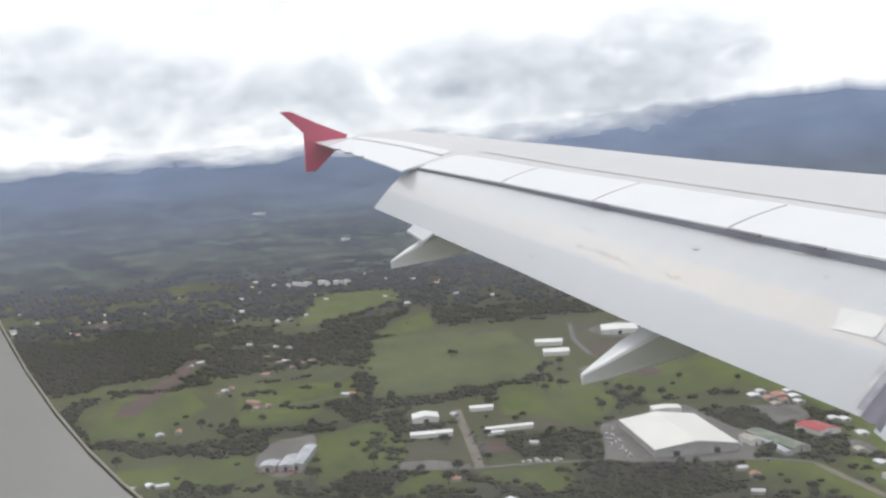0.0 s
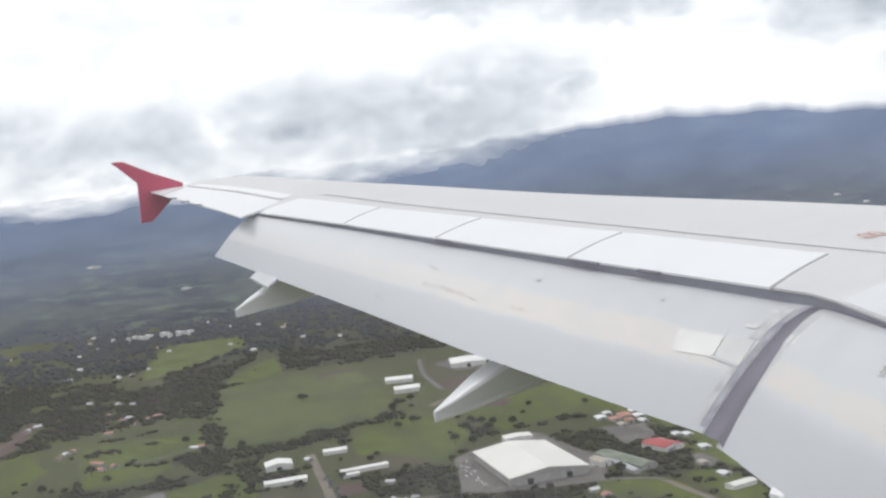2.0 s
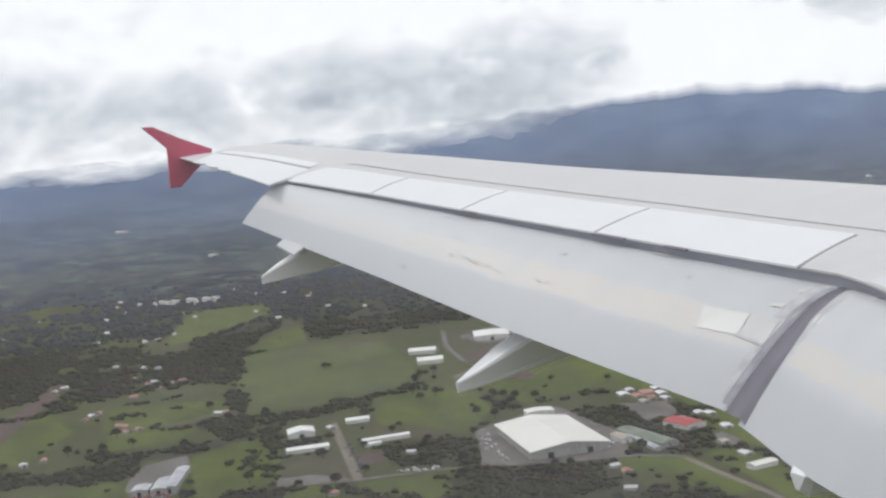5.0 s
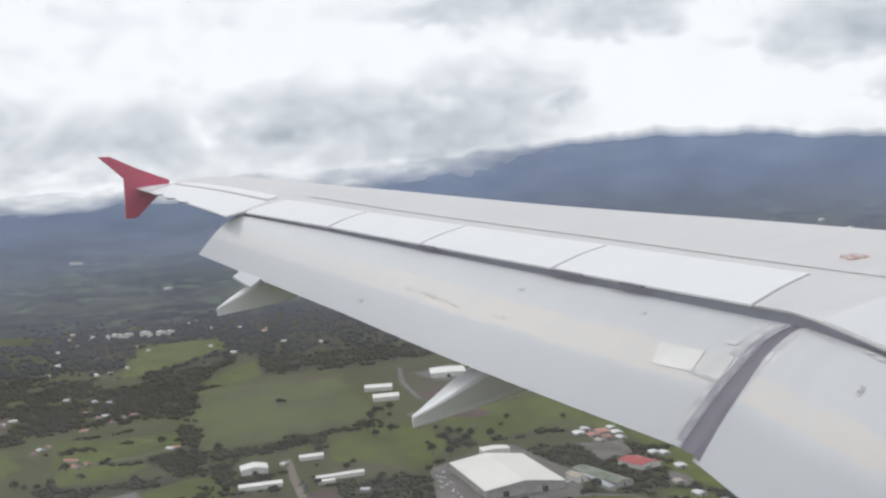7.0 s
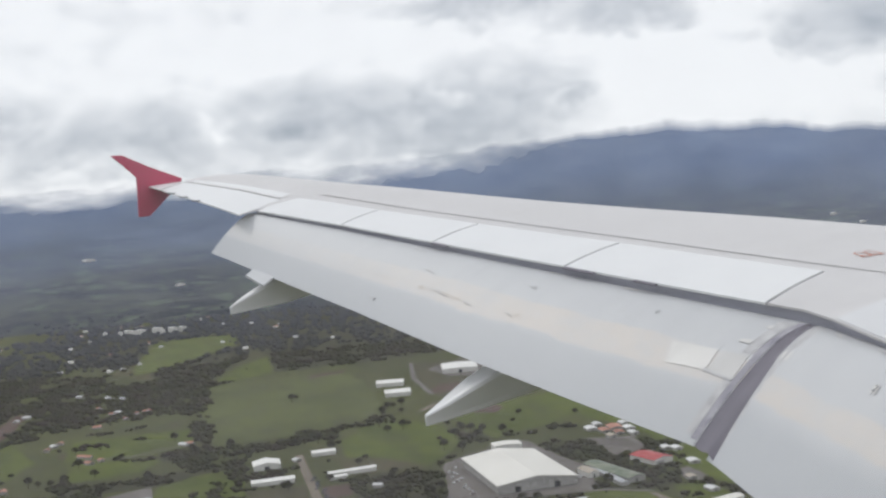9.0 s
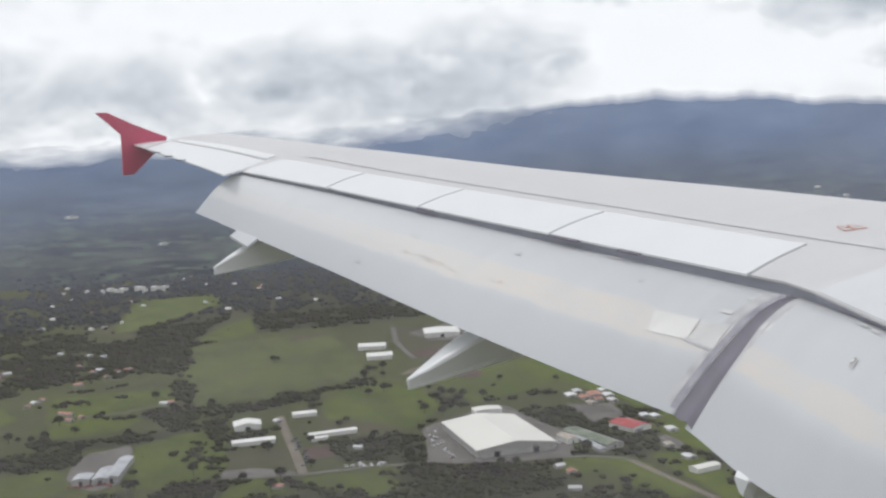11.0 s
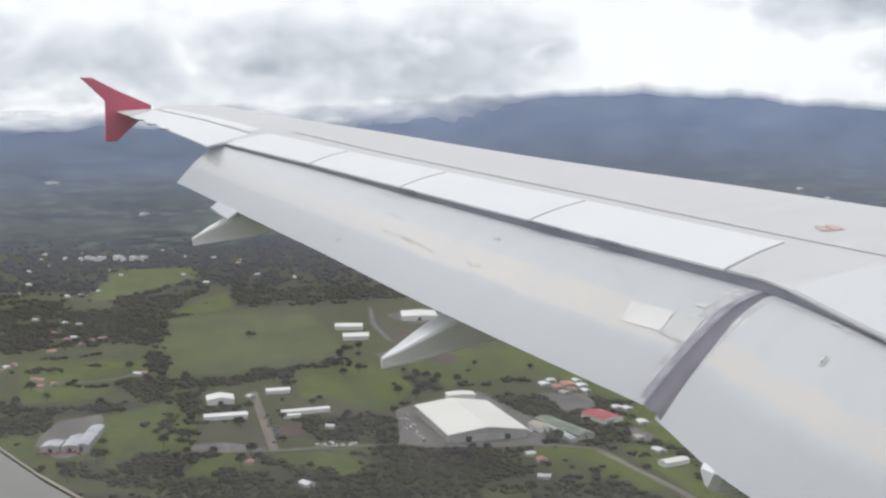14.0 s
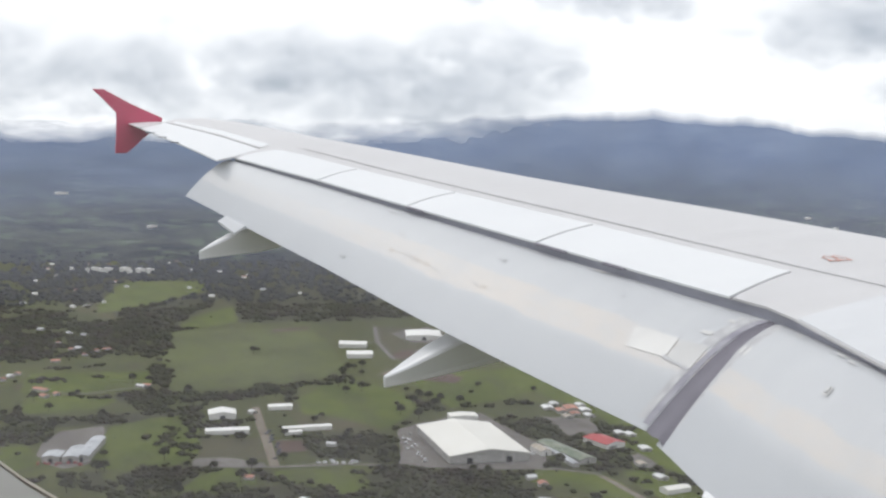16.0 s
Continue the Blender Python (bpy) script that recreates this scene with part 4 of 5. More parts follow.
def mountain_z(r, a):
    q = (r - 3000) / (4850 - 3000)
    deg = math.degrees(a)
    deg = deg - 360 if deg > 180 else deg
    p = Vector((r * math.cos(a), r * math.sin(a), 0)) * 0.0016
    top = 230 + 4850 * math.tan(radians(RIDGE(deg))) + 17 * noise.fractal(Vector((deg * 0.55, 0, 3)), 0.8, 2.1, 5)
    if q <= 0:
        return -6.0
    rough = noise.fractal(p * 2.2, 0.9, 2.1, 6)
    shelf = SHELF(deg)
    base = shelf * min(1, q / 0.8) ** 0.9 + (top - shelf) * max(0.0, (q - 0.74) / 0.26) ** 1.15
    spur = 60 * rough * max(0.0, (q - 0.55) / 0.45) * (1.1 - q)
    return -6 + max(0, base + spur)


m_az = [radians(d) for d in np.concatenate([np.arange(0, 30, 3), np.arange(30, 110, 0.3), np.arange(110, 360, 4)])]
vs, fs = polar([2990] + [3050 + 75 * i for i in range(25)], m_az, mountain_z)
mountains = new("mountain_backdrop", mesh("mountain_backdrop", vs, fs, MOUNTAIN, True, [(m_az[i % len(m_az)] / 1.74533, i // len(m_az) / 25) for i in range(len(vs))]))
tagged(mountains, "long forested mountain range, blue distance haze painted in as glow", "mountain", kind="structure")

PLOTS = []          # outlines kept free of trees
MIXED = []          # rough pastures where trees may stand


def plot(name, pts, mat, label, lift=None, free=True):
    lift = 0.06 + 0.008 * len(PLOTS) if lift is None else lift
    bm = bmesh.new()
    vs_ = [bm.verts.new((x, y, 0)) for x, y in pts]
    bm.faces.new(vs_)
    # soften the outline: subdivide and push the new points about
    bmesh.ops.subdivide_edges(bm, edges=bm.edges[:], cuts=6, use_grid_fill=False)
    for v in bm.verts:
        d = noise.noise_vector(v.co * 0.03) * 5.0
        v.co.x, v.co.y, v.co.z = v.co.x + d.x, v.co.y + d.y, lift
    bmesh.ops.triangulate(bm, faces=bm.faces[:])
    me_ = bpy.data.meshes.new(name)
    bm.to_mesh(me_)
    bm.free()
    me_.materials.append(mat)
    ob = new(name, me_)
    if free:
        PLOTS.append(pts)
    if mat == FIELD_MIX:
        MIXED.append(pts)
    return tagged(ob, label, name.replace("_", " "), kind="structure")


plot("field", [(337, 1617), (413, 1617), (489, 1612), (548, 1596), (527, 1468), (491, 1311), (456, 1202), (397, 1184), (357, 1159), (298, 1172), (250, 1172), (249, 1230), (276, 1375)], FIELD_OLIVE, "large olive-green field bordered by dark trees")
plot("field", [(359, 1088), (413, 1152), (462, 1139), (475, 1076), (464, 1008), (433, 964), (387, 928), (371, 973), (364, 1000), (338, 1013)], FIELD_GREEN, "bright green pasture beside white sheds")
plot("field", [(162, 1028), (207, 1047), (245, 1050), (234, 986), (206, 884), (188, 866), (145, 869), (126, 882), (130, 917)], FIELD_GREEN, "bright green pasture beside a zinc-roofed works")
plot("field", [(288, 1960), (398, 2383), (457, 2393), (518, 2375), (578, 2373), (543, 2206), (403, 2013), (345, 1913), (278, 1880)], FIELD_LIME, "light green meadow in front of woods")
plot("field", [(436, 1815), (508, 1901), (461, 1692), (372, 1638), (364, 1663)], FIELD_GREEN, "small green pasture between woods")
plot("field", [(120, 1328), (191, 1314), (249, 1301), (237, 1221), (210, 1179), (145, 1196), (103, 1214)], FIELD_GREEN, "green pasture crossed by a pale lane")
plot("field", [(102, 1196), (174, 1168), (186, 1140), (159, 1106), (123, 1102), (93, 1106)], FIELD_GREEN, "green pasture beside a wood")
plot("field", [(180, 1415), (258, 1403), (258, 1347), (243, 1321), (170, 1342)], FIELD_MIX, "green pasture with scattered houses")
plot("field", [(195, 827), (220, 845), (237, 825), (230, 793), (202, 784), (171, 768), (169, 788)], FIELD_GREEN, "small green pasture between thickets")
plot("field", [(254, 820), (282, 817), (314, 800), (312, 758), (281, 740), (266, 771), (247, 791)], FIELD_GREEN, "green pasture below a country road")
plot("field", [(110, 819), (140, 830), (167, 795), (157, 770), (134, 767), (104, 788)], FIELD_MIX, "rough green pasture with thickets")
plot("field", [(151, 739), (178, 708), (215, 705), (258, 680), (268, 645), (250, 618), (137, 671)], FIELD_DARK, "dark green pasture between thickets")
plot("field", [(295, 642), (327, 648), (362, 640), (364, 606), (352, 565), (272, 601)], FIELD_LIME, "olive meadow beside dark woods")
plot("field", [(278, 597), (349, 561), (344, 505), (256, 550)], FIELD_OLIVE, "olive meadow beside dark woods")
plot("field", [(442, 753), (484, 727), (489, 687), (472, 609), (446, 620), (448, 696), (425, 716)], FIELD_GREEN, "green strip of pasture beside a dirt road")
plot("field", [(508, 715), (539, 719), (521, 632), (476, 537), (462, 532), (483, 616)], FIELD_GREEN, "green pasture beside a dirt road")
plot("field", [(610, 1030), (758, 1118), (698, 900), (698, 795), (670, 678), (614, 648), (545, 693), (559, 784), (606, 883), (611, 981)], FIELD_GREEN, "wide green pasture dotted with round trees")
plot("field", [(519, 1176), (636, 1168), (767, 1201), (761, 1116), (613, 1035), (558, 1002), (489, 986), (495, 1060)], FIELD_GREEN, "wide green pasture behind the warehouse")
plot("field", [(-24, 1346), (58, 1365), (72, 1241), (19, 1107), (-58, 1126)], FIELD_GREEN, "green pasture beside a bare strip")
plot("field", [(-39, 980), (87, 976), (92, 912), (60, 890), (-59, 934)], FIELD_GREEN, "green pasture with scattered trees")
plot("field", [(-318, 1049), (-193, 1050), (-68, 1006), (-78, 941), (-320, 931)], FIELD_MIX, "green pasture with scattered trees")
plot("field", [(-407, 902), (-149, 885), (-90, 820), (-150, 700), (-420, 760)], FIELD_MIX, "rolling green pasture dotted with bushes")
plot("field", [(-231, 1365), (-106, 1402), (-87, 1193), (-192, 1136)], FIELD_GREEN, "green pasture beside woods")
plot("crop_field", [(-75, 899), (-30, 880), (-45, 770), (-130, 790)], FIELD_DARK, "dark green crop field in rows")
plot("ploughed_field", [(-23, 884), (12, 856), (0, 760), (-42, 785)], SOIL, "bare brown ploughed field")
plot("crop_field", [(16, 850), (70, 838), (60, 740), (4, 750)], FIELD_DARK, "dark green crop field in rows")
plot("bare_strip", [(76, 1600), (94, 1590), (0, 1225), (-32, 1235)], SOIL, "long strip of bare brown earth")
plot("red_earth", [(-121, 2147), (-65, 2233), (0, 2216), (-56, 2105)], SOIL, "patch of red bare earth")
plot("bare_land", [(507, 1161), (552, 1105), (577, 1132), (569, 1195), (541, 1207)], SOIL, "patch of red-brown earth on a pasture")
plot("bare_land", [(541, 1207), (674, 1249), (731, 1370), (721, 1462), (690, 1560), (647, 1578), (589, 1429)], SCRUB, "levelled scrubby land round new buildings", 0.03)
plot("bare_land", [(546, 1283), (679, 1276), (699, 1318), (591, 1347)], SOIL, "strip of levelled bare brown land")
plot("bare_land", [(639, 1497), (721, 1547), (714, 1447), (672, 1383), (628, 1401)], GRAVEL, "pale gravel building site")
plot("bare_land", [(813, 1672), (931, 1663), (774, 1352), (703, 1327), (745, 1517)], SCRUB, "scrubby levelled land round new buildings", 0.035)
plot("red_earth", [(484, 1594), (544, 1604), (542, 1578), (484, 1567)], SOIL, "strip of red earth at a wood's edge")
N_FIELDS = len(PLOTS)
plot("gravel_yard", [(403, 924), (433, 936), (485, 960), (507, 955), (492, 816), (465, 758), (449, 748), (363, 790), (352, 804)], GRAVEL, "grey gravel yard round the warehouse", 0.05)
plot("gravel_yard", [(206, 884), (229, 880), (256, 850), (253, 834), (199, 858)], GRAVEL, "grey gravel lot", 0.05)
plot("gravel_yard", [(87, 922), (100, 981), (117, 1022), (154, 1028), (153, 1004), (127, 897), (106, 889)], GRAVEL, "grey yard crowded with parked vehicles", 0.05)
plot("bare_land", [(286, 916), (310, 910), (297, 870), (272, 872)], SOIL, "patch of red-brown earth")
plot("field", [(227, 953), (275, 929), (259, 856), (230, 883), (208, 887)], SCRUB, "dry olive grass beside a dirt road", 0.04)
plot("gravel_yard", [(549, 764), (576, 770), (565, 740), (537, 716), (528, 731)], GRAVEL, "brownish yard among houses", 0.05)
plot("gravel_yard", [(553, 916), (595, 895), (570, 838), (530, 833)], GRAVEL, "brownish yard between houses", 0.045)


def road(name, pts, width, mat, label):
    vs_ = []
    for i, p in enumerate(pts):
        a, b = Vector(pts[max(0, i - 1)]), Vector(pts[min(len(pts) - 1, i + 1)])
        d = (b - a).normalized()
        s_ = Vector((-d.y, d.x)) * width / 2
        for k in (1, -1):
            vs_.append((p[0] + s_.x * k, p[1] + s_.y * k, 0.36 + 0.006 * len(ROADS)))
    ob = new(name, mesh(name, vs_, grid_faces(len(pts), 2), mat))
    ROADS.append((pts, width))
    return tagged(ob, label, "road", kind="structure")


ROADS = []
road("road", [(307, 1059), (290, 983), (275, 912), (264, 862), (257, 830)], 8, DIRT, "tan dirt road between white sheds")
road("road", [(203, 856), (258, 833), (312, 821), (353, 800), (408, 767), (463, 744), (488, 717)], 5, GRAVEL, "grey road along the warehouse yard")
road("road", [(485, 713), (480, 667), (474, 599), (459, 529), (435, 457)], 6, DIRT, "reddish dirt road across a pasture")
road("road", [(114, 1209), (166, 1188), (217, 1203)], 4, GRAVEL, "pale country lane")
road("road", [(495, 1185), (526, 1213), (548, 1225)], 9, DIRT, "pale dirt road on levelled land")
road("road", [(647, 1578), (589, 1429), (551, 1281)], 7, GRAVEL, "pale gravel drive")
road("road", [(770, 1210), (752, 1120), (758, 1058)], 10, DIRT, "tan track beside a pasture")
road("road", [(-448, 1572), (-389, 1707), (-311, 1929)], 6, GRAVEL, "village street")


# ---------------------------------------------------------------- buildings
def gable(name, x, y, w_, l_, h, rise, rot, wall, roof, label, category, group="", over=0.6, doors=0, vents=0):
    """A gabled building: walls with gable ends, an overhanging two-slope roof with thickness, doors."""
    th = empty(name, Matrix.Translation((x, y, 0)) @ Matrix.Rotation(radians(rot), 4, "Z"), label, category, group)
    bm = bmesh.new()
    a, b = w_ / 2, l_ / 2
    sec = [(-a, 0), (a, 0), (a, h), (0, h + rise), (-a, h)]
    f0 = [bm.verts.new((p, -b, q)) for p, q in sec]
    f1 = [bm.verts.new((p, b, q)) for p, q in sec]
    bm.faces.new(f0[::-1])
    bm.faces.new(f1)
    for i in (1, 4):
        bm.faces.new((f0[i], f1[i], f1[(i + 1) % 5], f0[(i + 1) % 5]))
    wall_ob = part("wall", bm, wall, th)
    t = max(0.15, w_ * 0.012)
    sl = rise / a
    for sgn in (-1, 1):
        bm = bmesh.new()
        e = a + over
        pr = [(0, h + rise + 0.05), (sgn * e, h - sl * over + 0.05), (sgn * e, h - sl * over + 0.05 + t), (0, h + rise + 0.05 + t)]
        r0 = [bm.verts.new((p, -b - over, q)) for p, q in pr]
        r1 = [bm.verts.new((p, b + over, q)) for p, q in pr]
        bm.faces.new(r0)
        bm.faces.new(r1[::-1])
        for i in range(4):
            bm.faces.new((r0[i], r1[i], r1[(i + 1) % 4], r0[(i + 1) % 4]))
        part("roof", bm, roof, th)
    for i in range(doors):
        bm = bmesh.new()
        dw = min(5.0, w_ * 0.22) if h > 4 else 1.2
        dh = min(h * 0.75, 4.5)
        cx_ = (i - (doors - 1) / 2) * w_ / max(1, doors)
        box(bm, cx_ - dw / 2, cx_ + dw / 2, -b - 0.12, -b + 0.05, 0.0, dh)
        part("door", bm, OPENING, th, "dark open doorway")
    for i in range(vents):
        bm = bmesh.new()
        yy = -b + l_ * (i + 1) / (vents + 1)
        box(bm, -0.8, 0.8, yy - 1.2, yy + 1.2, h + rise + 0.1, h + rise + 1.1)
        part("roof_vent", bm, roof, th)
    PLOTS.append([(x + (p * math.cos(radians(rot)) - q * math.sin(radians(rot))), y + (p * math.sin(radians(rot)) + q * math.cos(radians(rot)))) for p, q in ((-a - 7, -b - 7), (a + 7, -b - 7), (a + 7, b + 7), (-a - 7, b + 7))])
    return th


rng = random.Random(4)
# the warehouse: width 67, length 113
gable("warehouse", 434, 838, 67, 113, 6.5, 4.5, -11, WALL_GREY, ROOF_CREAM, "huge warehouse with a cream-white sheet roof on a gravel yard", "warehouse", "", 1.0, 2)
gable("warehouse_annex", 466, 917, 26, 17, 9, 1.0, -16, WALL_WHITE, ROOF_CREAM, "white annex at the back of the warehouse", "building", "", 0.4, 0)
gable("shed", 266, 1030, 25, 24, 4.5, 2.4, -12, WALL_WHITE, ROOF_WHITE, "white gabled hangar beside a dirt road", "shed", "white sheds", 0.6, 1)
gable("shed", 253, 962, 13, 38, 3.6, 1.4, 79, WALL_WHITE, ROOF_WHITE, "long low white shed beside a dirt road", "shed", "white sheds", 0.5, 0)
gable("shed", 328, 1045, 13, 23, 3.5, 1.4, 78, WALL_WHITE, ROOF_WHITE, "white shed behind the road's end", "shed", "white sheds", 0.5, 0)
gable("shed", 323, 948, 9, 44, 3.4, 1.1, 84, WALL_WHITE, ROOF_WHITE, "long narrow white shed beside parked cars", "shed", "white sheds", 0.5, 0)
gable("shed", 306, 936, 7, 15, 2.8, 0.8, 84, WALL_WHITE, ROOF_WHITE, "low white lean-to shed", "shed", "white sheds", 0.4, 0)
gable("shed", 541, 1397, 21, 36, 5, 3, 62, WALL_WHITE, ROOF_WHITE, "white vaulted shed at a wood's edge", "shed", "far white sheds", 0.8, 0)
gable("shed", 518, 1315, 23, 32, 5, 3, 72, WALL_WHITE, ROOF_WHITE, "white vaulted shed at a wood's edge", "shed", "far white sheds", 0.8, 0)
gable("factory", 669, 1448, 50, 60, 6, 1.2, -22, WALL_WHITE, ROOF_WHITE, "white flat-roofed factory on a pale gravel site", "factory", "", 0.5, 1)
gable("factory", 973, 1928, 66, 125, 11, 3, -22, WALL_WHITE, ROOF_WHITE, "large white factory hall by the woods", "factory", "", 0.8, 0)
gable("shed", 827, 1578, 41, 51, 6, 2, 75, WALL_WHITE, ROOF_WHITE, "white hall beside levelled land", "shed", "far white sheds", 0.8, 0)
gable("shed", 736, 1398, 61, 52, 6, 2, 91, WALL_WHITE, ROOF_WHITE, "white hall beside levelled land", "shed", "far white sheds", 0.8, 0)
gable("shed", 974, 2051, 14, 45, 6, 2, -25, WALL_WHITE, ROOF_WHITE, "white hall at the wood's edge", "shed", "far white sheds", 0.8, 0)
gable("workshop", 101, 920, 14, 20, 5, 1.2, -20, WALL_GREY, ROOF_GREY, "grey zinc-roofed workshop bay in a crowded works yard", "workshop", "works yard", 0.2, 1)
gable("workshop", 118, 922, 13, 36, 5, 1.2, -20, WALL_GREY, ROOF_GREY, "grey zinc-roofed workshop bay in a crowded works yard", "workshop", "works yard", 0.2, 1)
gable("workshop", 132, 936, 11, 66, 5, 1.2, -20, WALL_GREY, ROOF_GREY, "grey zinc-roofed workshop bay in a crowded works yard", "workshop", "works yard", 0.2, 1)
gable("shed", 496, 783, 16, 69, 4, 1.8, 0, WALL_GREY, ROOF_GREEN, "long hall with a faded green sheet roof", "hall", "", 0.6, 1)
gable("shed", 486, 774, 6, 62, 3, 0.8, -9, WALL_GREY, ROOF_GREY, "narrow grey shed beside a green-roofed hall", "shed", "", 0.3, 0)
gable("shed", 479, 795, 10, 22, 4, 1.5, -6, WALL_WHITE, ROOF_TAN, "beige shed beside a green-roofed hall", "shed", "", 0.4, 1)
gable("house", 547, 801, 21, 32, 4, 2.0, 5, WALL_WHITE, ROOF_RED, "house with a bright red sheet roof", "house", "", 0.6, 1)
gable("barn", 512, 655, 10, 22, 3.5, 1.2, 93, WALL_WHITE, ROOF_CREAM, "small cream barn on a pasture", "barn", "", 0.4, 0)
for x, y, ww, kind_ in ((578, 949, 12, 0), (593, 961, 10, 0), (583, 931, 11, 1), (599, 938, 15, 1), (588, 913, 10, 1), (607, 925, 11, 0), (597, 902, 9, 0), (574, 905, 9, 3), (616, 948, 9, 0), (581, 827, 9, 0), (587, 819, 9, 0), (545, 788, 8, 0), (558, 818, 8, 3), (568, 770, 10, 0), (534, 728, 8, 3), (524, 689, 9, 0)):
    gable("house", x, y, ww * 0.85, ww * 1.25, 2.3, 1.0, rng.uniform(-20, -5), WALL_GREY, (ROOF_PALE, ROOF_TILE, ROOF_GREY, ROOF_TAN)[kind_],
          ("low white-roofed house", "low house with a pinkish tile roof", "low zinc-roofed house", "low house with a tan roof")[kind_] + " among trees near the warehouse", "house", "houses near the warehouse", 0.4, 1)
for x, y, ww in ((386, 2653, 18), (395, 2617, 14), (413, 2639, 18), (450, 2637, 22), (450, 2573, 10), (480, 2605, 20), (500, 2595, 16), (365, 2632, 9), (335, 2663, 9)):
    gable("apartment_block", x, y, ww * 0.8, ww * 0.9, 11, 1.0, 20, WALL_WHITE, ROOF_WHITE, "bright white block in a row before dark woods", "building", "row of white blocks", 0.3, 2)

for deg, r, ww, ll in ((83.3, 3780, 46, 30), (50.5, 3950, 40, 20), (46.0, 4020, 34, 18), (44.7, 3800, 30, 16), (79.0, 3350, 36, 14), (73.5, 3150, 30, 14)):
    a = radians(deg)
    x, y = r * math.cos(a), r * math.sin(a)
    ob = gable("far_building", x, y, ww * 0.8, ll * 0.7, 6, 2, 20, WALL_WHITE, ROOF_WHITE, "pale building far off on the hazy plain", "building", "far pale buildings", 0.5)
    ob.location.z = mountain_z(r, a) - 1.5

spots = ((228, 806, 1), (249, 731, 0), (429, 726, 0), (409, 667, 0), (155, 1401, 1), (125, 1216, 1), (118, 1227, 1), (222, 1204, 0), (229, 1207, 1), (186, 1489, 1), (198, 1498, 0), (214, 1469, 1), (225, 1469, 1), (232, 1470, 1), (218, 1616, 0), (204, 1642, 0), (171, 1696, 0), (180, 1550, 1), (198, 1439, 1), (289, 2242, 1), (271, 1969, 0), (320, 2170, 1), (322, 883, 0), (298, 1034, 0), (427, 707, 1))
for x, y, kind_ in spots + ((3, 911, 0), (-12, 908, 0), (12, 905, 0), (35, 1109, 1), (19, 1103, 0), (97, 1313, 0), (91, 1293, 1), (108, 1327, 1), (88, 1560, 0), (71, 1540, 0), (133, 1190, 1), (121, 1184, 1)):
    gable("house", x + rng.uniform(-2, 2), y + rng.uniform(-2, 2), rng.uniform(4.5, 7), rng.uniform(7, 11), 2.3, 1.2, rng.uniform(0, 180), WALL_GREY, (ROOF_PALE, ROOF_TILE)[kind_],
          ("small white-roofed farmhouse", "small tile-roofed farmhouse")[kind_] + " among trees and pasture", "house", "farmhouses", 0.4, 1)
for i in range(46):
    t = rng.random()
    x, y = -470 + 190 * t + rng.gauss(0, 28), 1640 + 470 * t + rng.gauss(0, 45)
    rf = (ROOF_WHITE, ROOF_GREY, ROOF_TILE)[rng.randrange(3)]
    gable("house", x, y, rng.uniform(5, 8), rng.uniform(7, 13), 3.0, 1.5, rng.uniform(0, 180), WALL_WHITE, rf, "small village house among dark trees", "house", "village houses", 0.5)
for i in range(40):
    x, y = rng.uniform(-250, 700), rng.uniform(1900, 2900)
    gable("house", x, y, rng.uniform(5, 7), rng.uniform(7, 12), 2.8, 1.4, rng.uniform(0, 180), WALL_WHITE, (ROOF_WHITE, ROOF_GREY, ROOF_TILE)[rng.randrange(3)],
          "distant country house among woods", "house", "distant houses", 0.5)


def make_car(m, paint_mat, label):
    th = empty("car", m, label, "car", "parked cars")
    bm = bmesh.new()
    vs_ = box(bm, -2.2, 2.2, -0.9, 0.9, 0.35, 0.95)
    bmesh.ops.bevel(bm, geom=bm.edges[:], offset=0.15, segments=1, affect="EDGES")
    part("body", bm, paint_mat, th)
    bm = bmesh.new()
    vs_ = box(bm, -1.5, 0.9, -0.78, 0.78, 0.93, 1.48)
    for v in bm.verts:
        if v.co.z > 1.4:
            v.co.x = v.co.x * 0.72 - 0.05
            v.co.y *= 0.85
    cab = part("cabin", bm, GLASSY, th, "dark glazed car cabin")
    bm = bmesh.new()
    box(bm, -1.18, 0.66, -0.70, 0.70, 1.46, 1.54)
    part("roof", bm, paint_mat, cab)
    for wx in (-1.35, 1.35):
        for wy in (-0.85, 0.85):
            bm = bmesh.new()
            bmesh.ops.create_cone(bm, cap_ends=True, segments=10, radius1=0.34, radius2=0.34, depth=0.2, matrix=Matrix.Translation((wx, wy, 0.34)) @ Matrix.Rotation(radians(90), 4, "X"))
            part("wheel", bm, TYRE, th)
    return th


cars = [make_car(Matrix.Translation((375, 804, 0.05)), p_, l_) for p_, l_ in ((CAR_W, "white parked car on gravel"), (CAR_D, "dark parked car on gravel"), (CAR_R, "red parked car on gravel"))]
CAR_ROWS = (((398, 896), (372, 806), 80), ((436, 783), (476, 795), 70), ((291, 957), (264, 847), 20), ((295, 836), (320, 821), 100), ((92, 912), (124, 897), 75))
for i in range(60):
    (x0, y0), (x1, y1), a = CAR_ROWS[i % 5]
    t = (i // 5 + rng.uniform(-0.3, 0.3)) / 12
    x, y, a = x0 + (x1 - x0) * t + rng.uniform(-5, 5), y0 + (y1 - y0) * t + rng.uniform(-4, 4), a + rng.uniform(-20, 20)
    src = cars[(0, 0, 1, 0, 2)[i % 5]]
    copy_thing(src, pose(x, y, 0.06, 0, 0, a))


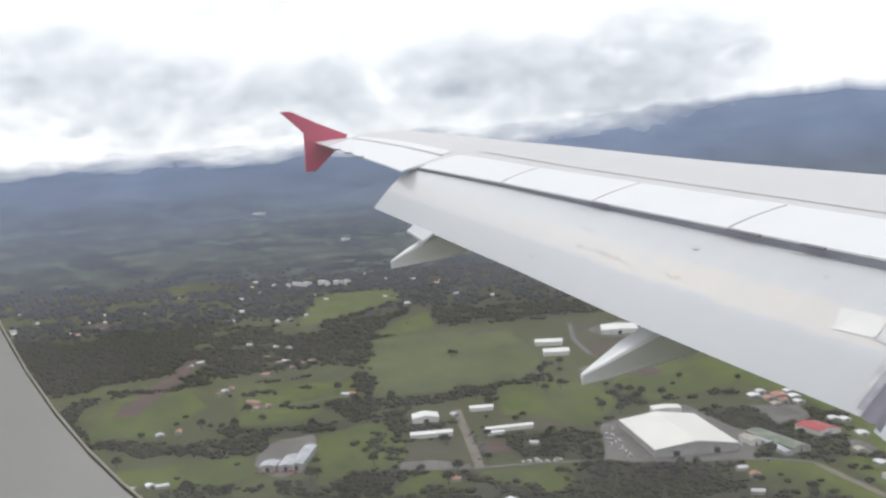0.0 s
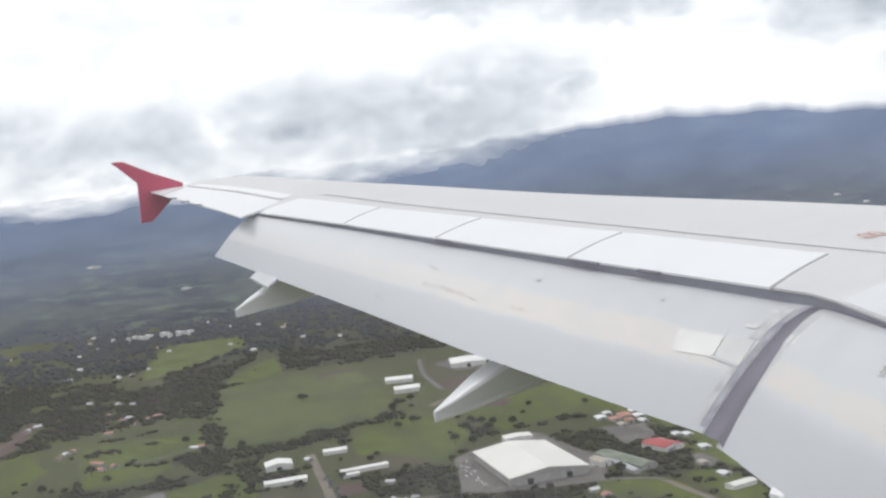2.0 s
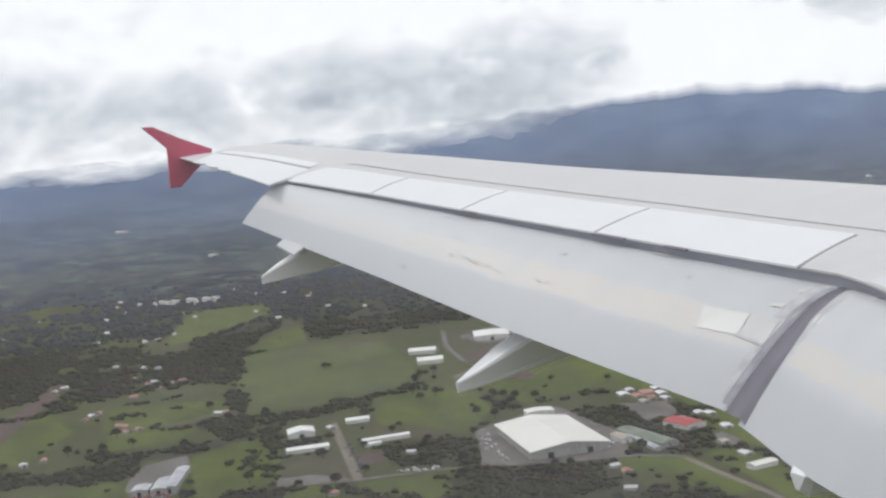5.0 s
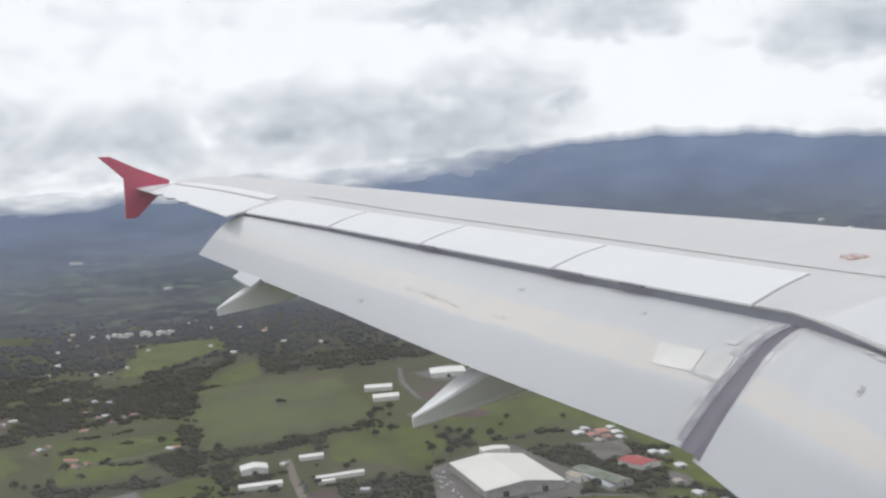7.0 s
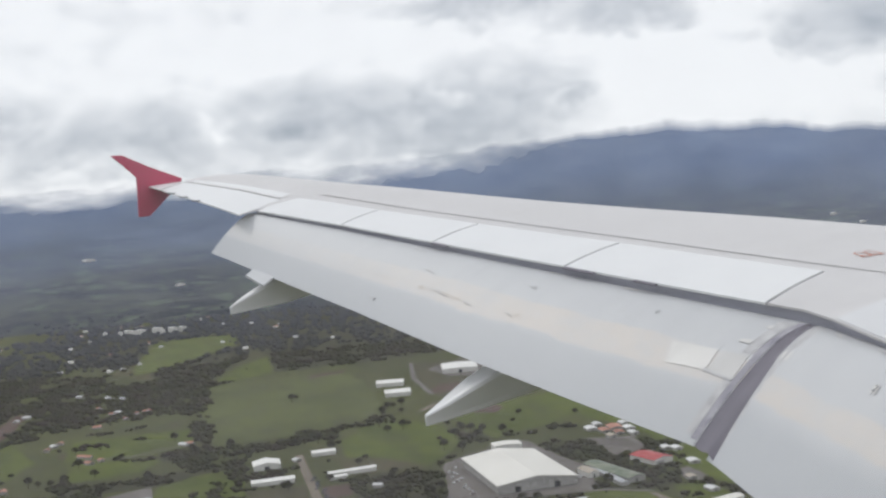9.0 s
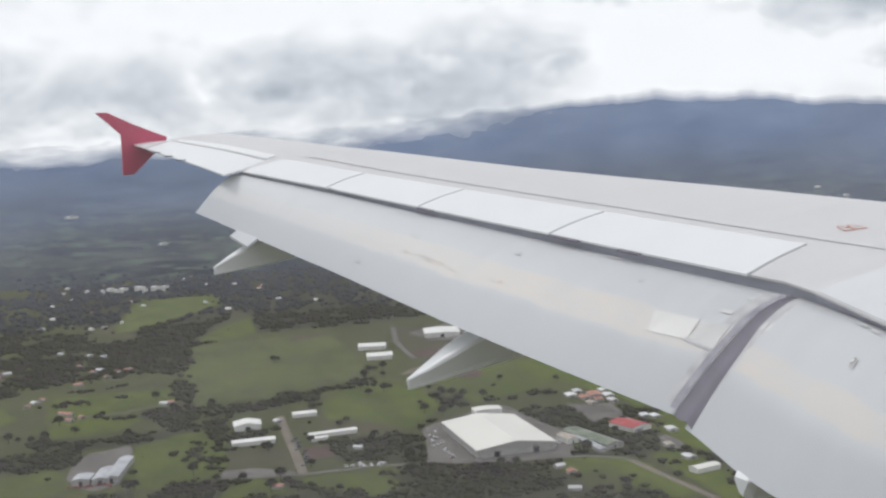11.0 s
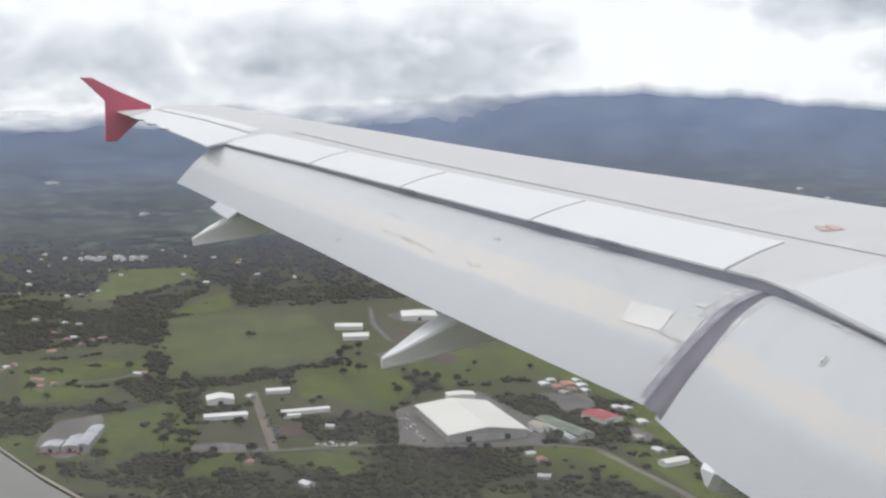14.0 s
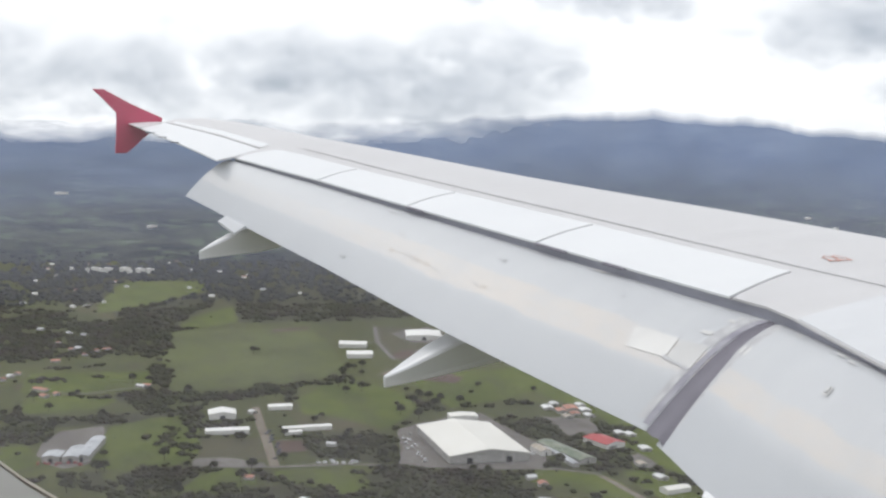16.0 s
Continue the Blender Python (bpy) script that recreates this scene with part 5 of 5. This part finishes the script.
# ---------------------------------------------------------------- trees
def inside(px, py, poly):
    hit = np.zeros(len(px), bool)
    k = len(poly)
    for i in range(k):
        (x0, y0), (x1, y1) = poly[i], poly[(i + 1) % k]
        c = ((y0 > py) != (y1 > py)) & (px < (x1 - x0) * (py - y0) / (y1 - y0 + 1e-9) + x0)
        hit ^= c
    return hit


def near_line(px, py, pts, width):
    best = np.full(len(px), 1e9)
    for a, b in zip(pts[:-1], pts[1:]):
        ax, ay, bx, by = *a, *b
        dx, dy = bx - ax, by - ay
        t = np.clip(((px - ax) * dx + (py - ay) * dy) / (dx * dx + dy * dy + 1e-9), 0, 1)
        best = np.minimum(best, np.hypot(px - ax - t * dx, py - ay - t * dy))
    return best < width


def lattice(px, py, cell, seed):
    """Smooth value noise."""
    g = np.random.RandomState(seed).rand(256, 256)
    u, v = px / cell + 1000, py / cell + 1000
    i, j = np.floor(u).astype(int), np.floor(v).astype(int)
    fu, fv = u - i, v - j
    fu, fv = fu * fu * (3 - 2 * fu), fv * fv * (3 - 2 * fv)
    G = lambda a, b: g[a % 256, b % 256]
    return (G(i, j) * (1 - fu) + G(i + 1, j) * fu) * (1 - fv) + (G(i, j + 1) * (1 - fu) + G(i + 1, j + 1) * fu) * fv


# hedgerows: centre line and half width; and the outlines of closed woods
BANDS = [([(216, 1121), (244, 1122), (285, 1120), (328, 1125), (348, 1128)], 26),
         ([(348, 1128), (393, 1171), (445, 1167)], 9),
         ([(242, 1197), (268, 1356), (322, 1574)], 9),
         ([(217, 1091), (232, 1161)], 12),
         ([(474, 1029), (473, 985)], 10),
         ([(232, 987), (246, 1047)], 8),
         ([(353, 822), (402, 874)], 4),
         ([(409, 934), (447, 971)], 7),
         ([(229, 927), (240, 921)], 9),
         ([(251, 920), (259, 920)], 8),
         ([(129, 1363), (190, 1352)], 8),
         ([(102, 1196), (184, 1160)], 6),
         ([(140, 1469), (268, 1417)], 7),
         ([(182, 1295), (198, 1279)], 7),
         ([(520, 979), (567, 980)], 12),
         ([(110, 1287), (155, 1271)], 5),
         ([(249, 799), (267, 747)], 8),
         ([(172, 848), (201, 848)], 14),
         ([(121, 823), (175, 776)], 9),
         ([(157, 716), (196, 680)], 9),
         ([(-120, 1129), (-48, 1099), (45, 1036), (90, 1010)], 24),
         ([(-140, 917), (-56, 917), (29, 872), (85, 856)], 12),
         ([(96, 1640), (191, 1660), (300, 1690)], 30),
         ([(-318, 1107), (-192, 1136), (-120, 1129)], 22),
         ([(-320, 927), (-140, 917)], 12),
         ([(-58, 1365), (-87, 1193), (-48, 1099)], 12),
         ([(-20, 1380), (70, 1390)], 14)]
WOODS = [[(302, 1876), (406, 2002), (532, 2163), (533, 2060), (451, 1876), (370, 1702), (341, 1641), (299, 1488), (291, 1578), (286, 1724)],
         [(553, 2852), (721, 2866), (911, 2990), (1003, 2620), (863, 2065), (697, 1823), (592, 1701), (506, 1668), (463, 1690), (516, 1916), (528, 2062), (564, 2284), (521, 2416), (475, 2454)],
         [(243, 3011), (390, 2897), (546, 2817), (475, 2454), (406, 2433), (299, 2028), (244, 1965), (192, 2411)],
         [(86, 1132), (130, 1077), (171, 1080), (207, 1075), (256, 1085), (248, 1048), (207, 1047), (162, 1024), (125, 1038), (77, 1033)],
         [(143, 859), (161, 865), (197, 861), (189, 813), (169, 804), (143, 812)],
         [(116, 877), (131, 865), (124, 821), (110, 829)],
         [(203, 992), (216, 991), (213, 927), (196, 883), (193, 899)],
         [(193, 754), (226, 781), (263, 786), (275, 746), (274, 703), (247, 683), (215, 705), (182, 711)],
         [(88, 806), (115, 786), (143, 754), (181, 720), (146, 714), (95, 723), (90, 765)],
         [(312, 912), (343, 930), (363, 910), (391, 905), (367, 842), (347, 810), (317, 826), (295, 854)],
         [(318, 787), (342, 797), (388, 769), (425, 724), (424, 682), (400, 587), (381, 605), (376, 665), (341, 675), (301, 655), (296, 701)],
         [(482, 833), (513, 854), (562, 874), (552, 821), (520, 838)],
         [(592, 881), (610, 849), (593, 813), (580, 843)],
         [(446, 654), (457, 602), (442, 530), (374, 554), (378, 601)],
         [(281, 740), (294, 687), (288, 635), (258, 638), (257, 677)],
         [(465, 757), (518, 736), (510, 718), (454, 739)],
         [(193, 1198), (218, 1175), (208, 1110), (186, 1137)],
         [(241, 831), (254, 827), (245, 799), (234, 805)],
         [(533, 2292), (843, 2438), (1001, 2224), (933, 1895), (813, 1672), (670, 1654), (562, 1662), (506, 1723)]]
gen = np.random.RandomState(11)

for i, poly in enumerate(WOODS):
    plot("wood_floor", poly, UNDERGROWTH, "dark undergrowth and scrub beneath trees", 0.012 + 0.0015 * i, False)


def scatter(count, r0, r1, a0, a1, want):
    """Places for crowns: dense in woods and hedgerows, loose clumps elsewhere, few on open fields."""
    r = np.sqrt(gen.uniform(r0 * r0, r1 * r1, count))
    a = np.radians(gen.uniform(a0, a1, count))
    px, py = r * np.cos(a), r * np.sin(a)
    # ragged borders
    wx = px + 26 * (lattice(px, py, 34, 5) - 0.5) + 12 * (lattice(px, py, 11, 6) - 0.5)
    wy = py + 40 * (lattice(px, py, 34, 7) - 0.5) + 16 * (lattice(px, py, 11, 8) - 0.5)
    patch = 0.5 * lattice(px, py, 40, 3) + 0.5 * lattice(px, py, 16, 4)
    dens = 0.45 * lattice(px, py, 260, 1) + 0.30 * lattice(px, py, 90, 2) + 0.25 * patch
    keep = dens > want - np.where((px < 90) & (py > 1150), 0.07, 0.0) - np.where(r < 830, 0.06, 0.0)
    free = np.zeros(count, bool)
    for poly in PLOTS[:N_FIELDS]:
        free |= inside(wx, wy, poly)
    thick = np.zeros(count, bool)
    for poly in PLOTS[:N_FIELDS]:
        if poly in MIXED:
            thick |= inside(px, py, poly)
    keep &= ~free | (thick & (dens > want + 0.03))
    keep |= free & (gen.rand(count) < 0.004) & (patch > 0.45) & ~inside(px, py, PLOTS[0])
    wood = np.zeros(count, bool)
    for poly in WOODS:
        wood |= inside(wx, wy, poly)
    for pts, wd in BANDS:
        wood |= near_line(wx, wy, pts, wd)
    keep |= wood & (patch > np.where(r > 1350, 0.44, 0.36))
    hard = np.zeros(count, bool)
    for poly in PLOTS[N_FIELDS:]:
        hard |= inside(px, py, poly)
    for pts, wd in ROADS:
        hard |= near_line(px, py, pts, wd / 2 + 4)
    return px[keep & ~hard], py[keep & ~hard]


def blob(seed, sub):
    bm = bmesh.new()
    bmesh.ops.create_icosphere(bm, subdivisions=sub, radius=1.0)
    for v in bm.verts:
        k = 1 + 0.30 * noise.noise(v.co * 2.1 + Vector((seed * 7.3, 0, 0)))
        v.co = Vector((v.co.x * k, v.co.y * k, v.co.z * k * 0.62))
    vs_ = np.array([v.co[:] for v in bm.verts])
    fs_ = np.array([[v.index for v in f.verts] for f in bm.faces])
    bm.free()
    return vs_, fs_


def woodland(name, px, py, size, sub, clumps, mat, label, base_z=None):
    """Many crowns of leaf clumps in one mesh."""
    kinds = [blob(s, sub) for s in range(5)]
    V, F, base = [], [], 0
    base_z = np.zeros(len(px)) if base_z is None else base_z
    for x, y, s, gz in zip(px, py, size, base_z):
        for c in range(clumps):
            vs_, fs_ = kinds[gen.randint(5)]
            k = s * (1.0 if c == 0 else gen.uniform(0.45, 0.75))
            a = gen.uniform(0, 6.283)
            ca, sa = math.cos(a), math.sin(a)
            off = np.array([0, 0, s * 0.55]) if c == 0 else np.array([*(gen.uniform(-0.95, 0.95, 2) * s), s * gen.uniform(0.2, 0.8)])
            p = vs_ * k
            q = np.stack([p[:, 0] * ca - p[:, 1] * sa + x + off[0], p[:, 0] * sa + p[:, 1] * ca + y + off[1], p[:, 2] + off[2] + gz], 1)
            V.append(q)
            F.append(fs_ + base)
            base += len(q)
    V, F = np.concatenate(V), np.concatenate(F)
    me_ = bpy.data.meshes.new(name)
    me_.vertices.add(len(V))
    me_.vertices.foreach_set("co", V.astype(np.float32).ravel())
    me_.loops.add(F.size)
    me_.loops.foreach_set("vertex_index", F.astype(np.int32).ravel())
    me_.polygons.add(len(F))
    me_.polygons.foreach_set("loop_start", np.arange(0, F.size, 3, dtype=np.int32))
    me_.materials.append(mat)
    me_.update(calc_edges=True)
    me_.shade_smooth()
    ob = new(name, me_)
    return tagged(ob, label, "trees", kind="stuff")


def crowns(k, lo, hi):
    """Crown radii: many bushes, fewer large trees."""
    return lo + (hi - lo) * gen.beta(1.3, 3.6, k)


px, py = scatter(34000, 560, 1000, 25, 125, 0.60)
woodland("woodland", px, py, crowns(len(px), 0.8, 4.8), 1, 3, LEAF, "dark thickets and hedgerows between near pastures")
px, py = scatter(48000, 1000, 1400, 25, 125, 0.60)
woodland("woodland", px, py, crowns(len(px), 0.9, 5.2), 1, 3, LEAF, "dark thickets and hedgerows between pastures")
px, py = scatter(44000, 1400, 2000, 25, 120, 0.60)
woodland("woodland", px, py, crowns(len(px), 1.6, 7.0), 1, 2, LEAF, "dark woods and hedges over the plain")
px, py = scatter(52000, 2000, 4350, 24, 116, 0.44)
thin = gen.rand(len(px)) < np.interp(np.hypot(px, py), [2000, 2600, 2990, 3100], [1.0, 0.9, 0.7, 0.0])
px, py = px[thin], py[thin]
far_z = np.array([max(0.0, mountain_z(math.hypot(a_, b_), math.atan2(b_, a_))) for a_, b_ in zip(px, py)])
woodland("far_woodland", px, py, gen.uniform(2.4, 8.0, len(px)), 1, 1, FAR_LEAF, "distant woods at the foot of the mountains, bluish with painted haze", far_z)


def leafy_tree(seed, height, wide):
    """A tree: tapered trunk with limbs, and a crown of many leaf clumps."""
    r = random.Random(seed)
    th = empty("tree", Matrix.Identity(4), "round-crowned dark green tree standing on pasture", "tree", "pasture trees")
    bm = bmesh.new()
    bmesh.ops.create_cone(bm, cap_ends=True, segments=7, radius1=height * 0.04, radius2=height * 0.015, depth=height * 0.6, matrix=Matrix.Translation((0, 0, height * 0.3)))
    for i in range(5):
        a = i * 1.26 + r.random()
        bmesh.ops.create_cone(bm, cap_ends=True, segments=5, radius1=height * 0.016, radius2=height * 0.006, depth=height * 0.4,
                              matrix=Matrix.Translation((0, 0, height * 0.42)) @ Matrix.Rotation(a, 4, "Z") @ Matrix.Rotation(radians(50), 4, "Y") @ Matrix.Translation((0, 0, height * 0.2)))
    part("trunk", bm, BARK, th)
    V, F, base = [], [], 0
    kinds = [blob(40 + s, 1) for s in range(4)]
    for i in range(70):
        a, e = r.uniform(0, 6.283), r.uniform(-0.5, 1.5)
        q = r.uniform(0.55, 1.0)
        c = Vector((math.cos(a) * math.cos(e) * wide * q, math.sin(a) * math.cos(e) * wide * q, height * 0.62 + math.sin(e) * height * 0.36 * q))
        vs_, fs_ = kinds[i % 4]
        k = wide * r.uniform(0.16, 0.34)
        V.append(vs_ * k + np.array(c))
        F += [tuple(int(n_) + base for n_ in f_) for f_ in fs_]
        base += len(vs_)
    part_mesh("crown", mesh("crown", np.concatenate(V), F, LEAF_NEAR), th)
    return th


kinds = [leafy_tree(s, h, wd) for s, h, wd in ((1, 9, 4.2), (2, 7, 3.6), (3, 11, 4.6), (4, 6, 3.2))]
made = 0
spots = [(481, 1050), (481, 1003), (481, 1025), (622, 931), (645, 908), (663, 886), (662, 860), (612, 842), (673, 817), (662, 815), (669, 783), (680, 937), (649, 935), (753, 988), (436, 1100), (480, 1043), (477, 1002), (406, 1391), (397, 1380), (208, 980), (256, 924), (296, 930), (427, 973)]
while len(spots) < 200:
    spots.append((gen.uniform(-420, 700), gen.uniform(640, 1250)))
for i, (x, y) in enumerate(spots):
    P1, P2 = np.array([x]), np.array([y])
    if i > 22 and (any(inside(P1, P2, p_)[0] for p_ in PLOTS[N_FIELDS:]) or any(near_line(P1, P2, a_, b_ / 2 + 4)[0] for a_, b_ in ROADS) or math.degrees(math.atan2(y, x)) > 120
                   or inside(P1, P2, PLOTS[0])[0] or any(inside(P1, P2, p_)[0] for p_ in PLOTS[18:N_FIELDS])):
        continue
    s = gen.uniform(0.8, 1.35)
    m = pose(x, y, 0, 0, 0, gen.uniform(0, 360)) @ Matrix.Scale(1.0, 4)
    if made < 4:
        kinds[made].matrix_basis = m
    else:
        copy_thing(kinds[i % 4], m)
    made += 1
